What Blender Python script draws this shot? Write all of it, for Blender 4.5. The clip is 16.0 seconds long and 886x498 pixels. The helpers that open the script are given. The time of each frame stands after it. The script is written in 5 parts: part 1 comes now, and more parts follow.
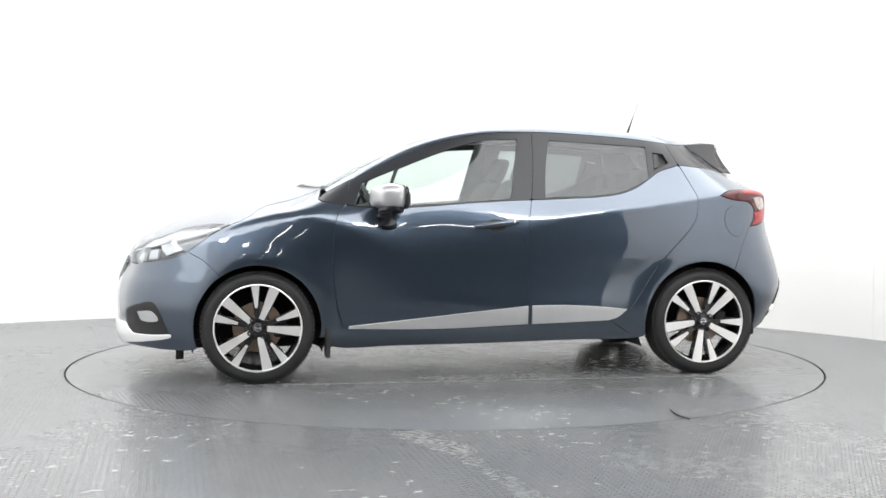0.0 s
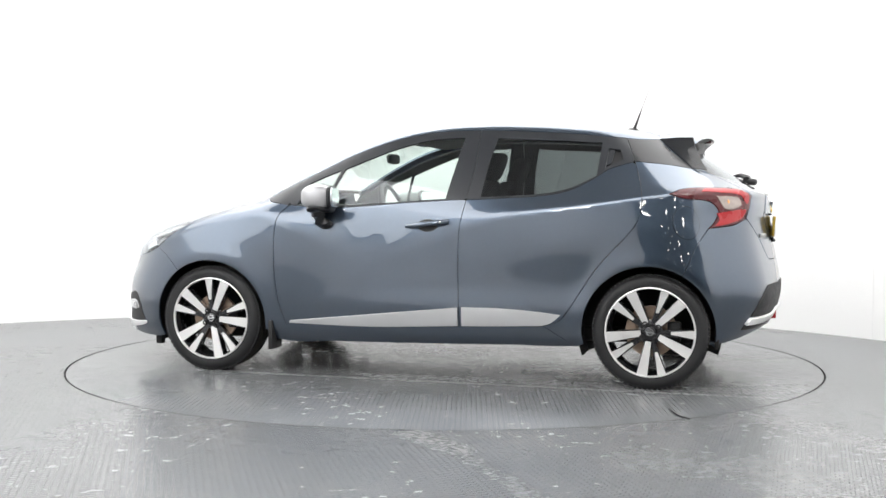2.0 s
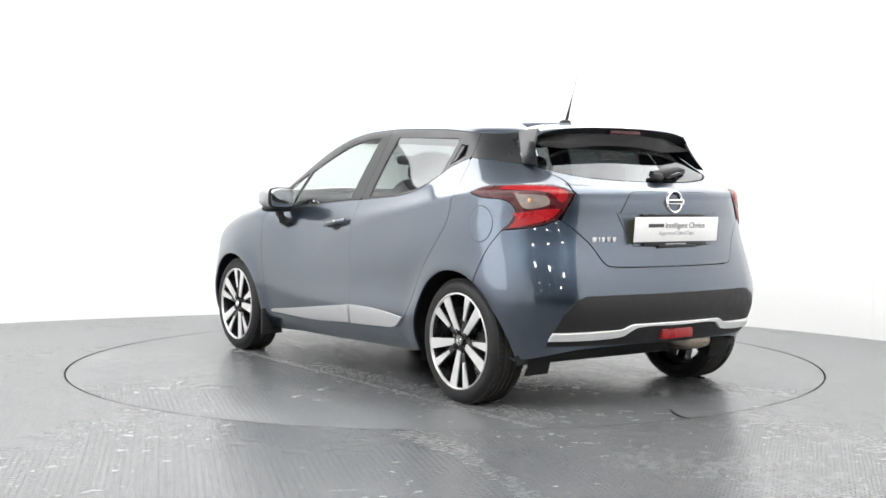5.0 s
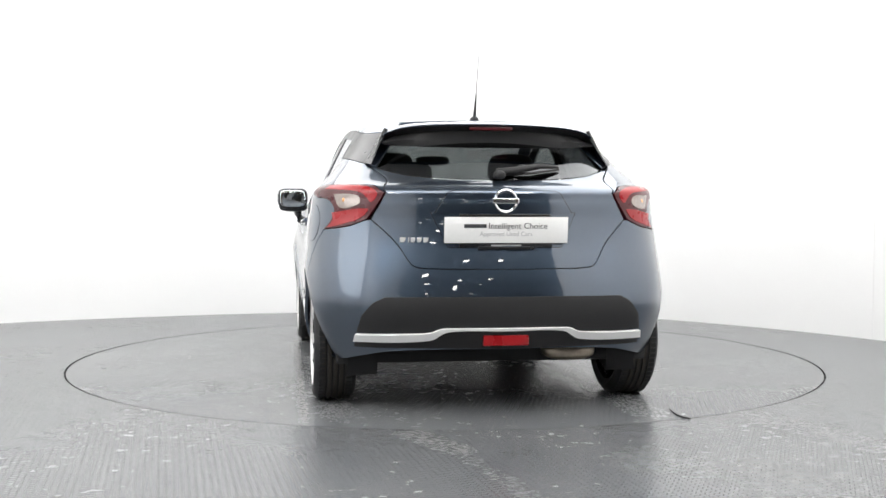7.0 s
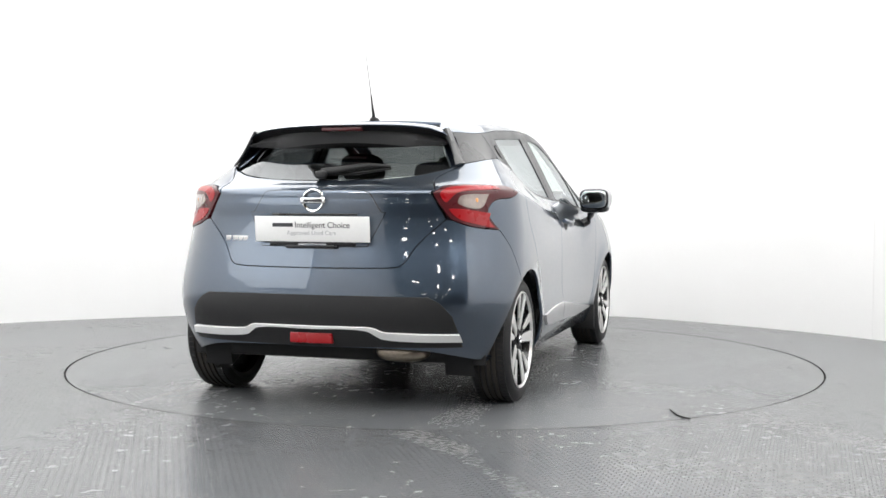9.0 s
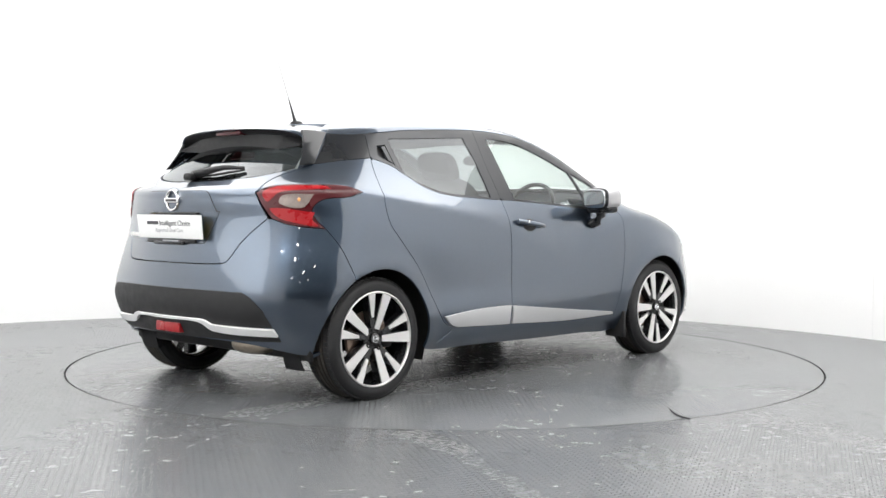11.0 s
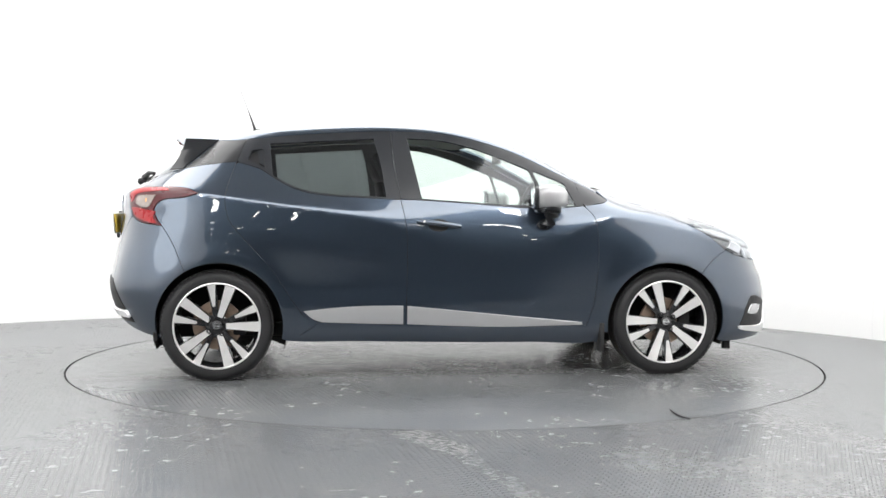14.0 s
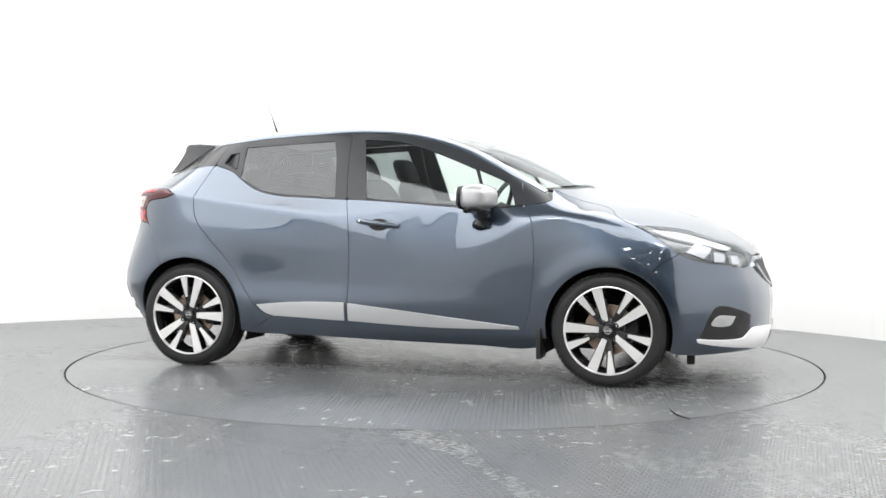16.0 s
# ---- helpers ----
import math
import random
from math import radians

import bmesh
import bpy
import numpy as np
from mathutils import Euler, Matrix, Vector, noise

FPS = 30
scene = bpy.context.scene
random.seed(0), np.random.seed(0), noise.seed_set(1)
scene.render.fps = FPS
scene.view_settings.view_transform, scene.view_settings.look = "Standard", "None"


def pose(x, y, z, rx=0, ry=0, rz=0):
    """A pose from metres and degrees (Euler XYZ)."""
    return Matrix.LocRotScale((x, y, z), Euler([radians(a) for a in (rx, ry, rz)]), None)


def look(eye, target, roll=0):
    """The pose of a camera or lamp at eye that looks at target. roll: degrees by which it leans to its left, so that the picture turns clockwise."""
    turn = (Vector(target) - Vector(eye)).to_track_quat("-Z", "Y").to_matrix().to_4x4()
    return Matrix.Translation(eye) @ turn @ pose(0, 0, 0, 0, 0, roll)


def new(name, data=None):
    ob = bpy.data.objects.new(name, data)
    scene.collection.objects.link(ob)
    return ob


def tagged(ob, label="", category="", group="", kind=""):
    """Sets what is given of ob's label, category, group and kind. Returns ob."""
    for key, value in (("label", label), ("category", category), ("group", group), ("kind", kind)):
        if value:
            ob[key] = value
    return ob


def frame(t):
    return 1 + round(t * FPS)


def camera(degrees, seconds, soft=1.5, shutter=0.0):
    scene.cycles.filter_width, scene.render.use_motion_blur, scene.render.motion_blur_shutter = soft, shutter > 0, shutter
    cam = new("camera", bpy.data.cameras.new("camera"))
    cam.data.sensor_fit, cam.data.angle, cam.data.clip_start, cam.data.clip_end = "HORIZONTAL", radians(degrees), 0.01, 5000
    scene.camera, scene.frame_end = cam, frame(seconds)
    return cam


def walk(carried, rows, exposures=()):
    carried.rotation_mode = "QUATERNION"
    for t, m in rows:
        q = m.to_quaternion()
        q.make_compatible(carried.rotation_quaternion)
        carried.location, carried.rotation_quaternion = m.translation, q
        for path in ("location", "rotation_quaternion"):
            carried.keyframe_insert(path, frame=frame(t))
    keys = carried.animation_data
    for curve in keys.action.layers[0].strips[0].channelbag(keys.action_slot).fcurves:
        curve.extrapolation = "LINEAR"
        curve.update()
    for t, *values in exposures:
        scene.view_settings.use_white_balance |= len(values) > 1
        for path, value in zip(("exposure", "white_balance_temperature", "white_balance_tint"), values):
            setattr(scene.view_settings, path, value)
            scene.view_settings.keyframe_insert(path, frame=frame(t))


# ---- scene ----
cam = camera(42.96, 16.0)
EYE = pose(0.0, -7.069, 0.961, 90 - 2.195, 0, 0.103) @ pose(0, 0, 0, 0, 0, 0.197)
walk(cam, [(0.0, EYE), (16.0, EYE)], [(0.0, 0.15), (3.7, 0.15), (6.0, 0.12), (7.0, -0.04), (9.0, -0.08), (10.0, -0.04), (12.3, 0.15), (16.0, 0.15)])

# ---- light ----
world = bpy.data.worlds.new("world")
scene.world = world
world.use_nodes = True
world.node_tree.nodes["Background"].inputs[0].default_value = (0.5, 0.55, 0.62, 1)
world.node_tree.nodes["Background"].inputs[1].default_value = 0.02


# ---- materials ----
def material(name, colour, rough=0.5, metal=0.0, coat=0.0, vary=0.08, grain=40.0, bump=0.0, rough_vary=0.06, **more):
    m = bpy.data.materials.new(name)
    m.use_nodes = True
    nt = m.node_tree
    b = nt.nodes["Principled BSDF"]
    b.inputs["Roughness"].default_value = rough
    b.inputs["Metallic"].default_value = metal
    b.inputs["Coat Weight"].default_value = coat
    b.inputs["Coat Roughness"].default_value = more.get("coat_rough", 0.03)
    b.inputs["Coat IOR"].default_value = more.get("coat_ior", 1.5)
    b.inputs["Transmission Weight"].default_value = more.get("glass", 0.0)
    b.inputs["IOR"].default_value = more.get("ior", 1.45)
    tc = nt.nodes.new("ShaderNodeTexCoord")
    n1 = nt.nodes.new("ShaderNodeTexNoise")
    n1.inputs["Scale"].default_value = grain
    n1.inputs["Detail"].default_value = 4
    n2 = nt.nodes.new("ShaderNodeTexNoise")
    n2.inputs["Scale"].default_value = grain / 12
    n2.inputs["Detail"].default_value = 3
    for n in (n1, n2):
        nt.links.new(tc.outputs["Object"], n.inputs["Vector"])
    add = nt.nodes.new("ShaderNodeMath")
    add.operation = "ADD"
    nt.links.new(n1.outputs["Fac"], add.inputs[0])
    nt.links.new(n2.outputs["Fac"], add.inputs[1])
    ramp = nt.nodes.new("ShaderNodeMapRange")
    ramp.inputs["From Min"].default_value, ramp.inputs["From Max"].default_value = 0.6, 1.4
    ramp.inputs["To Min"].default_value, ramp.inputs["To Max"].default_value = 1 - vary, 1 + vary
    nt.links.new(add.outputs[0], ramp.inputs["Value"])
    mul = nt.nodes.new("ShaderNodeMix")
    mul.data_type, mul.blend_type = "RGBA", "MULTIPLY"
    mul.inputs["Factor"].default_value = 1
    mul.inputs["A"].default_value = (*colour, 1)
    nt.links.new(ramp.outputs["Result"], mul.inputs["B"])
    nt.links.new(mul.outputs["Result"], b.inputs["Base Color"])
    rr = nt.nodes.new("ShaderNodeMapRange")
    rr.inputs["From Min"].default_value, rr.inputs["From Max"].default_value = 0.3, 0.7
    rr.inputs["To Min"].default_value, rr.inputs["To Max"].default_value = max(rough - rough_vary, 0), min(rough + rough_vary, 1)
    nt.links.new(n2.outputs["Fac"], rr.inputs["Value"])
    nt.links.new(rr.outputs["Result"], b.inputs["Roughness"])
    if bump:
        bp = nt.nodes.new("ShaderNodeBump")
        bp.inputs["Strength"].default_value = 1
        bp.inputs["Distance"].default_value = bump
        nt.links.new(n1.outputs["Fac"], bp.inputs["Height"])
        nt.links.new(bp.outputs["Normal"], b.inputs["Normal"])
    return m


def glass_material(name, tint, gloss=0.5):
    """A thin pane: tinted see-through with a clear gloss."""
    m = bpy.data.materials.new(name)
    m.use_nodes = True
    nt = m.node_tree
    nt.nodes.remove(nt.nodes["Principled BSDF"])
    out = nt.nodes["Material Output"]
    tr = nt.nodes.new("ShaderNodeBsdfTransparent")
    tr.inputs["Color"].default_value = (*tint, 1)
    gl = nt.nodes.new("ShaderNodeBsdfGlossy")
    gl.inputs["Roughness"].default_value = 0.01
    gl.inputs["Color"].default_value = (0.95, 0.98, 1, 1)
    lw = nt.nodes.new("ShaderNodeLayerWeight")
    pw = nt.nodes.new("ShaderNodeMath")
    pw.operation = "POWER"
    pw.inputs[1].default_value = 4.0
    nt.links.new(lw.outputs["Facing"], pw.inputs[0])
    k = nt.nodes.new("ShaderNodeMath")
    k.operation = "MULTIPLY_ADD"
    k.inputs[1].default_value = 0.85
    k.inputs[2].default_value = 0.13 * gloss
    nt.links.new(pw.outputs[0], k.inputs[0])
    mix = nt.nodes.new("ShaderNodeMixShader")
    nt.links.new(k.outputs[0], mix.inputs[0])
    nt.links.new(tr.outputs[0], mix.inputs[1])
    nt.links.new(gl.outputs[0], mix.inputs[2])
    nt.links.new(mix.outputs[0], out.inputs["Surface"])
    return m


def rubber_floor(name, turn=0.0, scuffs=(), studs=0.8):
    """Grey studded rubber sheet, polished by use, with scuffs and dusty streaks."""
    m = bpy.data.materials.new(name)
    m.use_nodes = True
    nt = m.node_tree
    b = nt.nodes["Principled BSDF"]
    tc = nt.nodes.new("ShaderNodeTexCoord")

    def noise_node(scale, detail, stretch=(1, 1, 1), spin=0.0):
        mp = nt.nodes.new("ShaderNodeMapping")
        mp.inputs["Scale"].default_value = stretch
        mp.inputs["Rotation"].default_value = (0, 0, radians(spin))
        nt.links.new(tc.outputs["Object"], mp.inputs["Vector"])
        n = nt.nodes.new("ShaderNodeTexNoise")
        n.inputs["Scale"].default_value = scale
        n.inputs["Detail"].default_value = detail
        n.inputs["Roughness"].default_value = 0.65
        nt.links.new(mp.outputs[0], n.inputs["Vector"])
        return n.outputs["Fac"]

    def remap(sock, a, c, lo, hi):
        r = nt.nodes.new("ShaderNodeMapRange")
        for key, v in zip(("From Min", "From Max", "To Min", "To Max"), (a, c, lo, hi)):
            r.inputs[key].default_value = v
        nt.links.new(sock, r.inputs["Value"])
        return r.outputs["Result"]

    def math_node(op, p, q):
        n = nt.nodes.new("ShaderNodeMath")
        n.operation = op
        for i, v in enumerate((p, q)):
            if isinstance(v, float):
                n.inputs[i].default_value = v
            else:
                nt.links.new(v, n.inputs[i])
        return n.outputs[0]

    wear = noise_node(0.9, 5)
    fine = noise_node(14, 5)
    streak = noise_node(2.2, 6, (1.0, 5.0, 1.0), 32 + turn)
    streak2 = noise_node(2.6, 6, (1.0, 6.0, 1.0), turn)
    dust = math_node("MAXIMUM", remap(streak, 0.60, 0.95, 0, 0.10), remap(streak2, 0.60, 0.95, 0, 0.10))
    dust = math_node("MULTIPLY", dust, remap(fine, 0.42, 0.6, 0, 1))
    # long scuffs, each along a line from (x, y) to (x, y), some wide, some narrow
    pos = nt.nodes.new("ShaderNodeSeparateXYZ")
    nt.links.new(tc.outputs["Object"], pos.inputs[0])
    grit = remap(noise_node(30, 6, (1.0, 2.5, 1.0), 60), 0.47, 0.62, 0, 1)
    for x0, y0, x1, y1, wide, much in scuffs:
        length = math.hypot(x1 - x0, y1 - y0)
        ux, uy = (x1 - x0) / length, (y1 - y0) / length
        along = math_node("ADD", math_node("MULTIPLY", pos.outputs[0], ux), math_node("ADD", math_node("MULTIPLY", pos.outputs[1], uy), -(x0 * ux + y0 * uy)))
        across = math_node("ADD", math_node("MULTIPLY", pos.outputs[0], -uy), math_node("ADD", math_node("MULTIPLY", pos.outputs[1], ux), x0 * uy - y0 * ux))
        near = remap(math_node("ABSOLUTE", across, 0.0), wide * 0.3, wide, 1, 0)
        off = math_node("ABSOLUTE", math_node("ADD", along, -length / 2), 0.0)
        near = math_node("MULTIPLY", near, remap(off, length * 0.38, length * 0.5, 1, 0))
        dust = math_node("MAXIMUM", dust, math_node("MULTIPLY", math_node("MULTIPLY", near, grit), much))
    # staggered studs
    mp = nt.nodes.new("ShaderNodeMapping")
    mp.inputs["Rotation"].default_value = (0, 0, radians(18 + turn))
    nt.links.new(tc.outputs["Object"], mp.inputs["Vector"])
    br = nt.nodes.new("ShaderNodeTexBrick")
    br.inputs["Scale"].default_value = 1.0
    br.inputs["Mortar Size"].default_value = 0.0032
    br.inputs["Mortar Smooth"].default_value = 0.7
    br.inputs["Brick Width"].default_value = 0.030
    br.inputs["Row Height"].default_value = 0.024
    nt.links.new(mp.outputs[0], br.inputs["Vector"])
    base = nt.nodes.new("ShaderNodeMix")
    base.data_type = "RGBA"
    base.inputs["A"].default_value = (0.122, 0.128, 0.136, 1)
    base.inputs["B"].default_value = (0.152, 0.156, 0.160, 1)
    nt.links.new(remap(wear, 0.35, 0.65, 0, 1), base.inputs["Factor"])
    joint = nt.nodes.new("ShaderNodeMix")
    joint.data_type, joint.blend_type = "RGBA", "MULTIPLY"
    nt.links.new(remap(br.outputs["Fac"], 0, 1, 0, 0.45), joint.inputs["Factor"])
    nt.links.new(base.outputs["Result"], joint.inputs["A"])
    joint.inputs["B"].default_value = (0.45, 0.45, 0.45, 1)
    dusty = nt.nodes.new("ShaderNodeMix")
    dusty.data_type = "RGBA"
    nt.links.new(remap(dust, 0, 1, 0, 0.75), dusty.inputs["Factor"])
    nt.links.new(joint.outputs["Result"], dusty.inputs["A"])
    dusty.inputs["B"].default_value = (0.36, 0.34, 0.31, 1)
    nt.links.new(dusty.outputs["Result"], b.inputs["Base Color"])
    rough = math_node("ADD", remap(wear, 0.3, 0.7, 0.20, 0.27), remap(fine, 0.3, 0.7, -0.04, 0.05))
    rough = math_node("ADD", rough, remap(dust, 0, 1, 0, 0.35))
    nt.links.new(rough, b.inputs["Roughness"])
    bp = nt.nodes.new("ShaderNodeBump")
    bp.inputs["Distance"].default_value = 0.0016
    bp.inputs["Strength"].default_value = studs
    bp.invert = True
    nt.links.new(br.outputs["Fac"], bp.inputs["Height"])
    bp2 = nt.nodes.new("ShaderNodeBump")
    bp2.inputs["Distance"].default_value = 0.0008
    bp2.inputs["Strength"].default_value = 0.08
    nt.links.new(fine, bp2.inputs["Height"])
    nt.links.new(bp.outputs["Normal"], bp2.inputs["Normal"])
    nt.links.new(bp2.outputs["Normal"], b.inputs["Normal"])
    return m


PAINT = material("grey_blue_metallic_paint", (0.066, 0.091, 0.129), 0.30, 0.90, 1.0, 0.03, 600, rough_vary=0.012, coat_ior=1.82, coat_rough=0.015)
GLOSS_BLACK = material("gloss_black", (0.010, 0.011, 0.013), 0.30, 0, 0.15, 0.1, 60)
FRAME_BLACK = material("satin_dark_frame", (0.020, 0.022, 0.026), 0.34, 0, 0.1, 0.1, 60)
PLASTIC = material("black_plastic", (0.018, 0.018, 0.019), 0.55, 0, 0, 0.15, 300, bump=0.0003)
DARK = material("underbody_black", (0.010, 0.010, 0.011), 0.7, 0, 0, 0.2, 30)
RUBBER = material("tyre_rubber", (0.016, 0.016, 0.017), 0.6, 0, 0, 0.15, 120, bump=0.0004)
TREAD = material("tyre_tread_brown", (0.038, 0.033, 0.028), 0.75, 0, 0, 0.25, 90, bump=0.0008)
ALLOY = material("machined_alloy", (0.80, 0.79, 0.78), 0.34, 0.6, 0.3, 0.04, 200)
ALLOY_BLACK = material("black_alloy_lacquer", (0.016, 0.016, 0.018), 0.25, 0.2, 0.8, 0.1, 60)
BRAKE = material("brake_disc_steel", (0.36, 0.27, 0.21), 0.4, 0.8, 0, 0.15, 60)
SILVER = material("satin_silver_trim", (0.64, 0.64, 0.65), 0.34, 0.7, 0.2, 0.03, 200)
BRIGHT = material("bright_silver_paint", (0.84, 0.84, 0.84), 0.35, 0.15, 0.5, 0.03, 200)
MIRROR_CAP = material("silver_grey_mirror_cap", (0.42, 0.42, 0.43), 0.36, 0.5, 0.8, 0.04, 400)
CHROME = material("chrome", (0.88, 0.89, 0.90), 0.06, 1.0, 0, 0.02, 60, rough_vary=0.02)
MIRROR = material("mirror_glass", (0.9, 0.93, 0.96), 0.01, 1.0, 0, 0.01, 20, rough_vary=0.0)
RED = material("red_lens", (0.33, 0.008, 0.012), 0.30, 0, 0.25, 0.08, 200)
RED_DARK = material("smoked_red_lens", (0.07, 0.005, 0.008), 0.30, 0, 0.25, 0.08, 200)
HOUSING = material("grey_lamp_housing", (0.07, 0.07, 0.075), 0.25, 0.3, 0.5, 0.2, 30)
CLEAR = material("clear_lamp_insert", (0.56, 0.56, 0.57), 0.12, 0.5, 1.0, 0.12, 90)
TAIL_CLEAR = material("tinted_reversing_lens", (0.36, 0.30, 0.27), 0.15, 0.4, 1.0, 0.25, 60)
LAMP_BULB = material("amber_bulb", (0.75, 0.35, 0.12), 0.2, 0.2, 0.5, 0.1, 90)
GLASS = glass_material("clear_tinted_glass", (0.84, 0.91, 0.88), 0.55)
PRIVACY = glass_material("privacy_glass", (0.30, 0.33, 0.33), 0.6)
REAR_GLASS = glass_material("dark_rear_glass", (0.13, 0.135, 0.14), 0.35)
LENS = glass_material("headlamp_lens", (0.93, 0.95, 0.97), 0.5)
SEAT = material("dark_seat_cloth", (0.045, 0.045, 0.048), 0.8, 0, 0, 0.15, 300, bump=0.0006)
LINER = material("grey_headliner", (0.45, 0.44, 0.42), 0.9, 0, 0, 0.06, 200)
PLATE = material("white_plate", (0.82, 0.82, 0.81), 0.35, 0, 0.3, 0.03, 60)
PLATE_EDGE = material("yellow_plate_edge", (0.62, 0.42, 0.05), 0.4, 0, 0.3, 0.05, 60)
INK = material("dark_ink", (0.05, 0.05, 0.055), 0.5, 0, 0, 0.05, 60)
INK_GREY = material("grey_ink", (0.42, 0.42, 0.43), 0.5, 0, 0, 0.05, 60)
STEEL = material("exhaust_steel", (0.42, 0.36, 0.29), 0.35, 0.9, 0, 0.2, 40)
WALL = material("white_painted_wall", (0.86, 0.86, 0.855), 0.75, 0, 0, 0.012, 3, bump=0.0006)
CEILING = material("white_ceiling", (0.80, 0.80, 0.79), 0.85, 0, 0, 0.02, 6)
CEILING_GREY = material("grey_ceiling", (0.42, 0.42, 0.42), 0.85, 0, 0, 0.03, 6)
ROOM = material("dark_workshop_wall", (0.23, 0.180, 0.15), 0.8, 0, 0, 0.2, 4, bump=0.002)
FLOOR = rubber_floor("studded_rubber_floor", 0.0, ((-0.18, -2.28, 0.10, -2.75, 0.10, 0.7), (0.02, -2.6, 0.33, -3.5, 0.06, 0.3), (1.40, -1.75, 1.80, -2.75, 0.16, 0.25), (0.7, -2.6, 1.5, -3.6, 0.3, 0.12)))
DISC = rubber_floor("studded_rubber_disc", 58.0, ((-2.15, 0.95, 1.2, 0.90, 0.030, 1.0), (-2.2, -0.64, 0.9, -0.60, 0.12, 0.5), (-2.1, 0.78, 0.4, 0.80, 0.12, 0.35)), 0.35)
# dark of open gaps, and of the shade painted round the plate recess
GAP_AND_SHADE = material("dark_gap_and_shade", (0.008, 0.008, 0.008), 0.9, 0, 0, 0.2, 30)


def lamp_glow(name, colour, strength):
    m = bpy.data.materials.new(name)
    m.use_nodes = True
    b = m.node_tree.nodes["Principled BSDF"]
    b.inputs["Base Color"].default_value = (0.8, 0.8, 0.8, 1)
    b.inputs["Emission Color"].default_value = (*colour, 1)
    b.inputs["Emission Strength"].default_value = strength
    return m


GLOW = lamp_glow("lamp_diffuser", (1, 0.98, 0.95), 16.0)
# glow of the added overhead ring that fills the booth with light
RING_FILL_GLOW = lamp_glow("ring_fill_diffuser", (1.0, 0.99, 0.98), 3.15)
# glow of the added cool fill at the left
SIDE_FILL_GLOW = lamp_glow("side_fill_diffuser", (0.93, 0.97, 1.0), 1.9)
# glow of the two fill panels added at the front
FRONT_FILL_GLOW = lamp_glow("front_fill_diffuser", (1, 0.98, 0.95), 26.0)


# ---- mesh helpers ----
def mesh_part(name, verts, faces, mats, parent=None, label="", normals=None, smooth=True, slots=None):
    me = bpy.data.meshes.new(name)
    me.from_pydata([tuple(v) for v in verts], [], [tuple(int(i) for i in f) for f in faces])
    for m in (mats if isinstance(mats, (list, tuple)) else [mats]):
        me.materials.append(m)
    if smooth:
        me.shade_smooth()
    if slots is not None:
        me.polygons.foreach_set("material_index", slots)
    if normals is not None:
        me.normals_split_custom_set_from_vertices([tuple(n) for n in normals])
    me.update()
    ob = new(name, me)
    ob.parent = parent
    if label:
        ob["label"] = label
    return ob


def part(name, bm, mat, parent=None, label="", smooth_angle=40):
    me = bpy.data.meshes.new(name)
    bmesh.ops.recalc_face_normals(bm, faces=bm.faces)
    bm.to_mesh(me)
    bm.free()
    for m in (mat if isinstance(mat, (list, tuple)) else [mat]):
        me.materials.append(m)
    me.shade_smooth()
    me.set_sharp_from_angle(angle=radians(smooth_angle))
    ob = new(name, me)
    ob.parent = parent
    if label:
        ob["label"] = label
    return ob


def box(x0, x1, y0, y1, z0, z1, bevel=0.0, segments=2):
    bm = bmesh.new()
    bmesh.ops.create_cube(bm, size=1)
    for v in bm.verts:
        v.co = ((x0 + x1) / 2 + v.co.x * (x1 - x0), (y0 + y1) / 2 + v.co.y * (y1 - y0), (z0 + z1) / 2 + v.co.z * (z1 - z0))
    if bevel:
        bmesh.ops.bevel(bm, geom=bm.edges[:], offset=bevel, segments=segments, affect="EDGES", profile=0.5)
    return bm


def blob(cx, cy, cz, rx, ry, rz, power=0.55, shape=None):
    """A rounded block: a super-ellipsoid, bent by shape(co) if given."""
    bm = bmesh.new()
    bmesh.ops.create_uvsphere(bm, u_segments=40, v_segments=24, radius=1)
    for v in bm.verts:
        c = [math.copysign(abs(a) ** power, a) for a in v.co]
        n = max(1e-6, sum(abs(a) ** (1 / power * 2) for a in v.co) ** 0.0)
        co = Vector((c[0] * rx / n, c[1] * ry / n, c[2] * rz / n))
        if shape:
            co = shape(co)
        v.co = co + Vector((cx, cy, cz))
    return bm


def lathe(profile, segments=64, axis="y"):
    """Turns (radius, along) pairs round an axis."""
    bm = bmesh.new()
    rings = []
    for r, a in profile:
        ring = []
        for i in range(segments):
            w = 2 * math.pi * i / segments
            ring.append(bm.verts.new((r * math.cos(w), a, r * math.sin(w))))
        rings.append(ring)
    for p, q in zip(rings, rings[1:]):
        for i in range(segments):
            j = (i + 1) % segments
            bm.faces.new((p[i], p[j], q[j], q[i]))
    return bm


def tube(points, radius, segments=10):
    """A round bar along points; radius is one number or one for each point."""
    bm = bmesh.new()
    pts = [Vector(p) for p in points]
    rad = radius if isinstance(radius, (list, tuple)) else [radius] * len(pts)
    rings = []
    for i, p in enumerate(pts):
        d = (pts[min(i + 1, len(pts) - 1)] - pts[max(i - 1, 0)]).normalized()
        a = d.cross(Vector((0, 0, 1)) if abs(d.z) < 0.9 else Vector((1, 0, 0))).normalized()
        b = d.cross(a)
        rings.append([bm.verts.new(p + rad[i] * (a * math.cos(w) + b * math.sin(w))) for w in (2 * math.pi * k / segments for k in range(segments))])
    for p, q in zip(rings, rings[1:]):
        for i in range(segments):
            j = (i + 1) % segments
            bm.faces.new((p[i], p[j], q[j], q[i]))
    bm.faces.new(rings[0])
    bm.faces.new(rings[-1])
    return bm


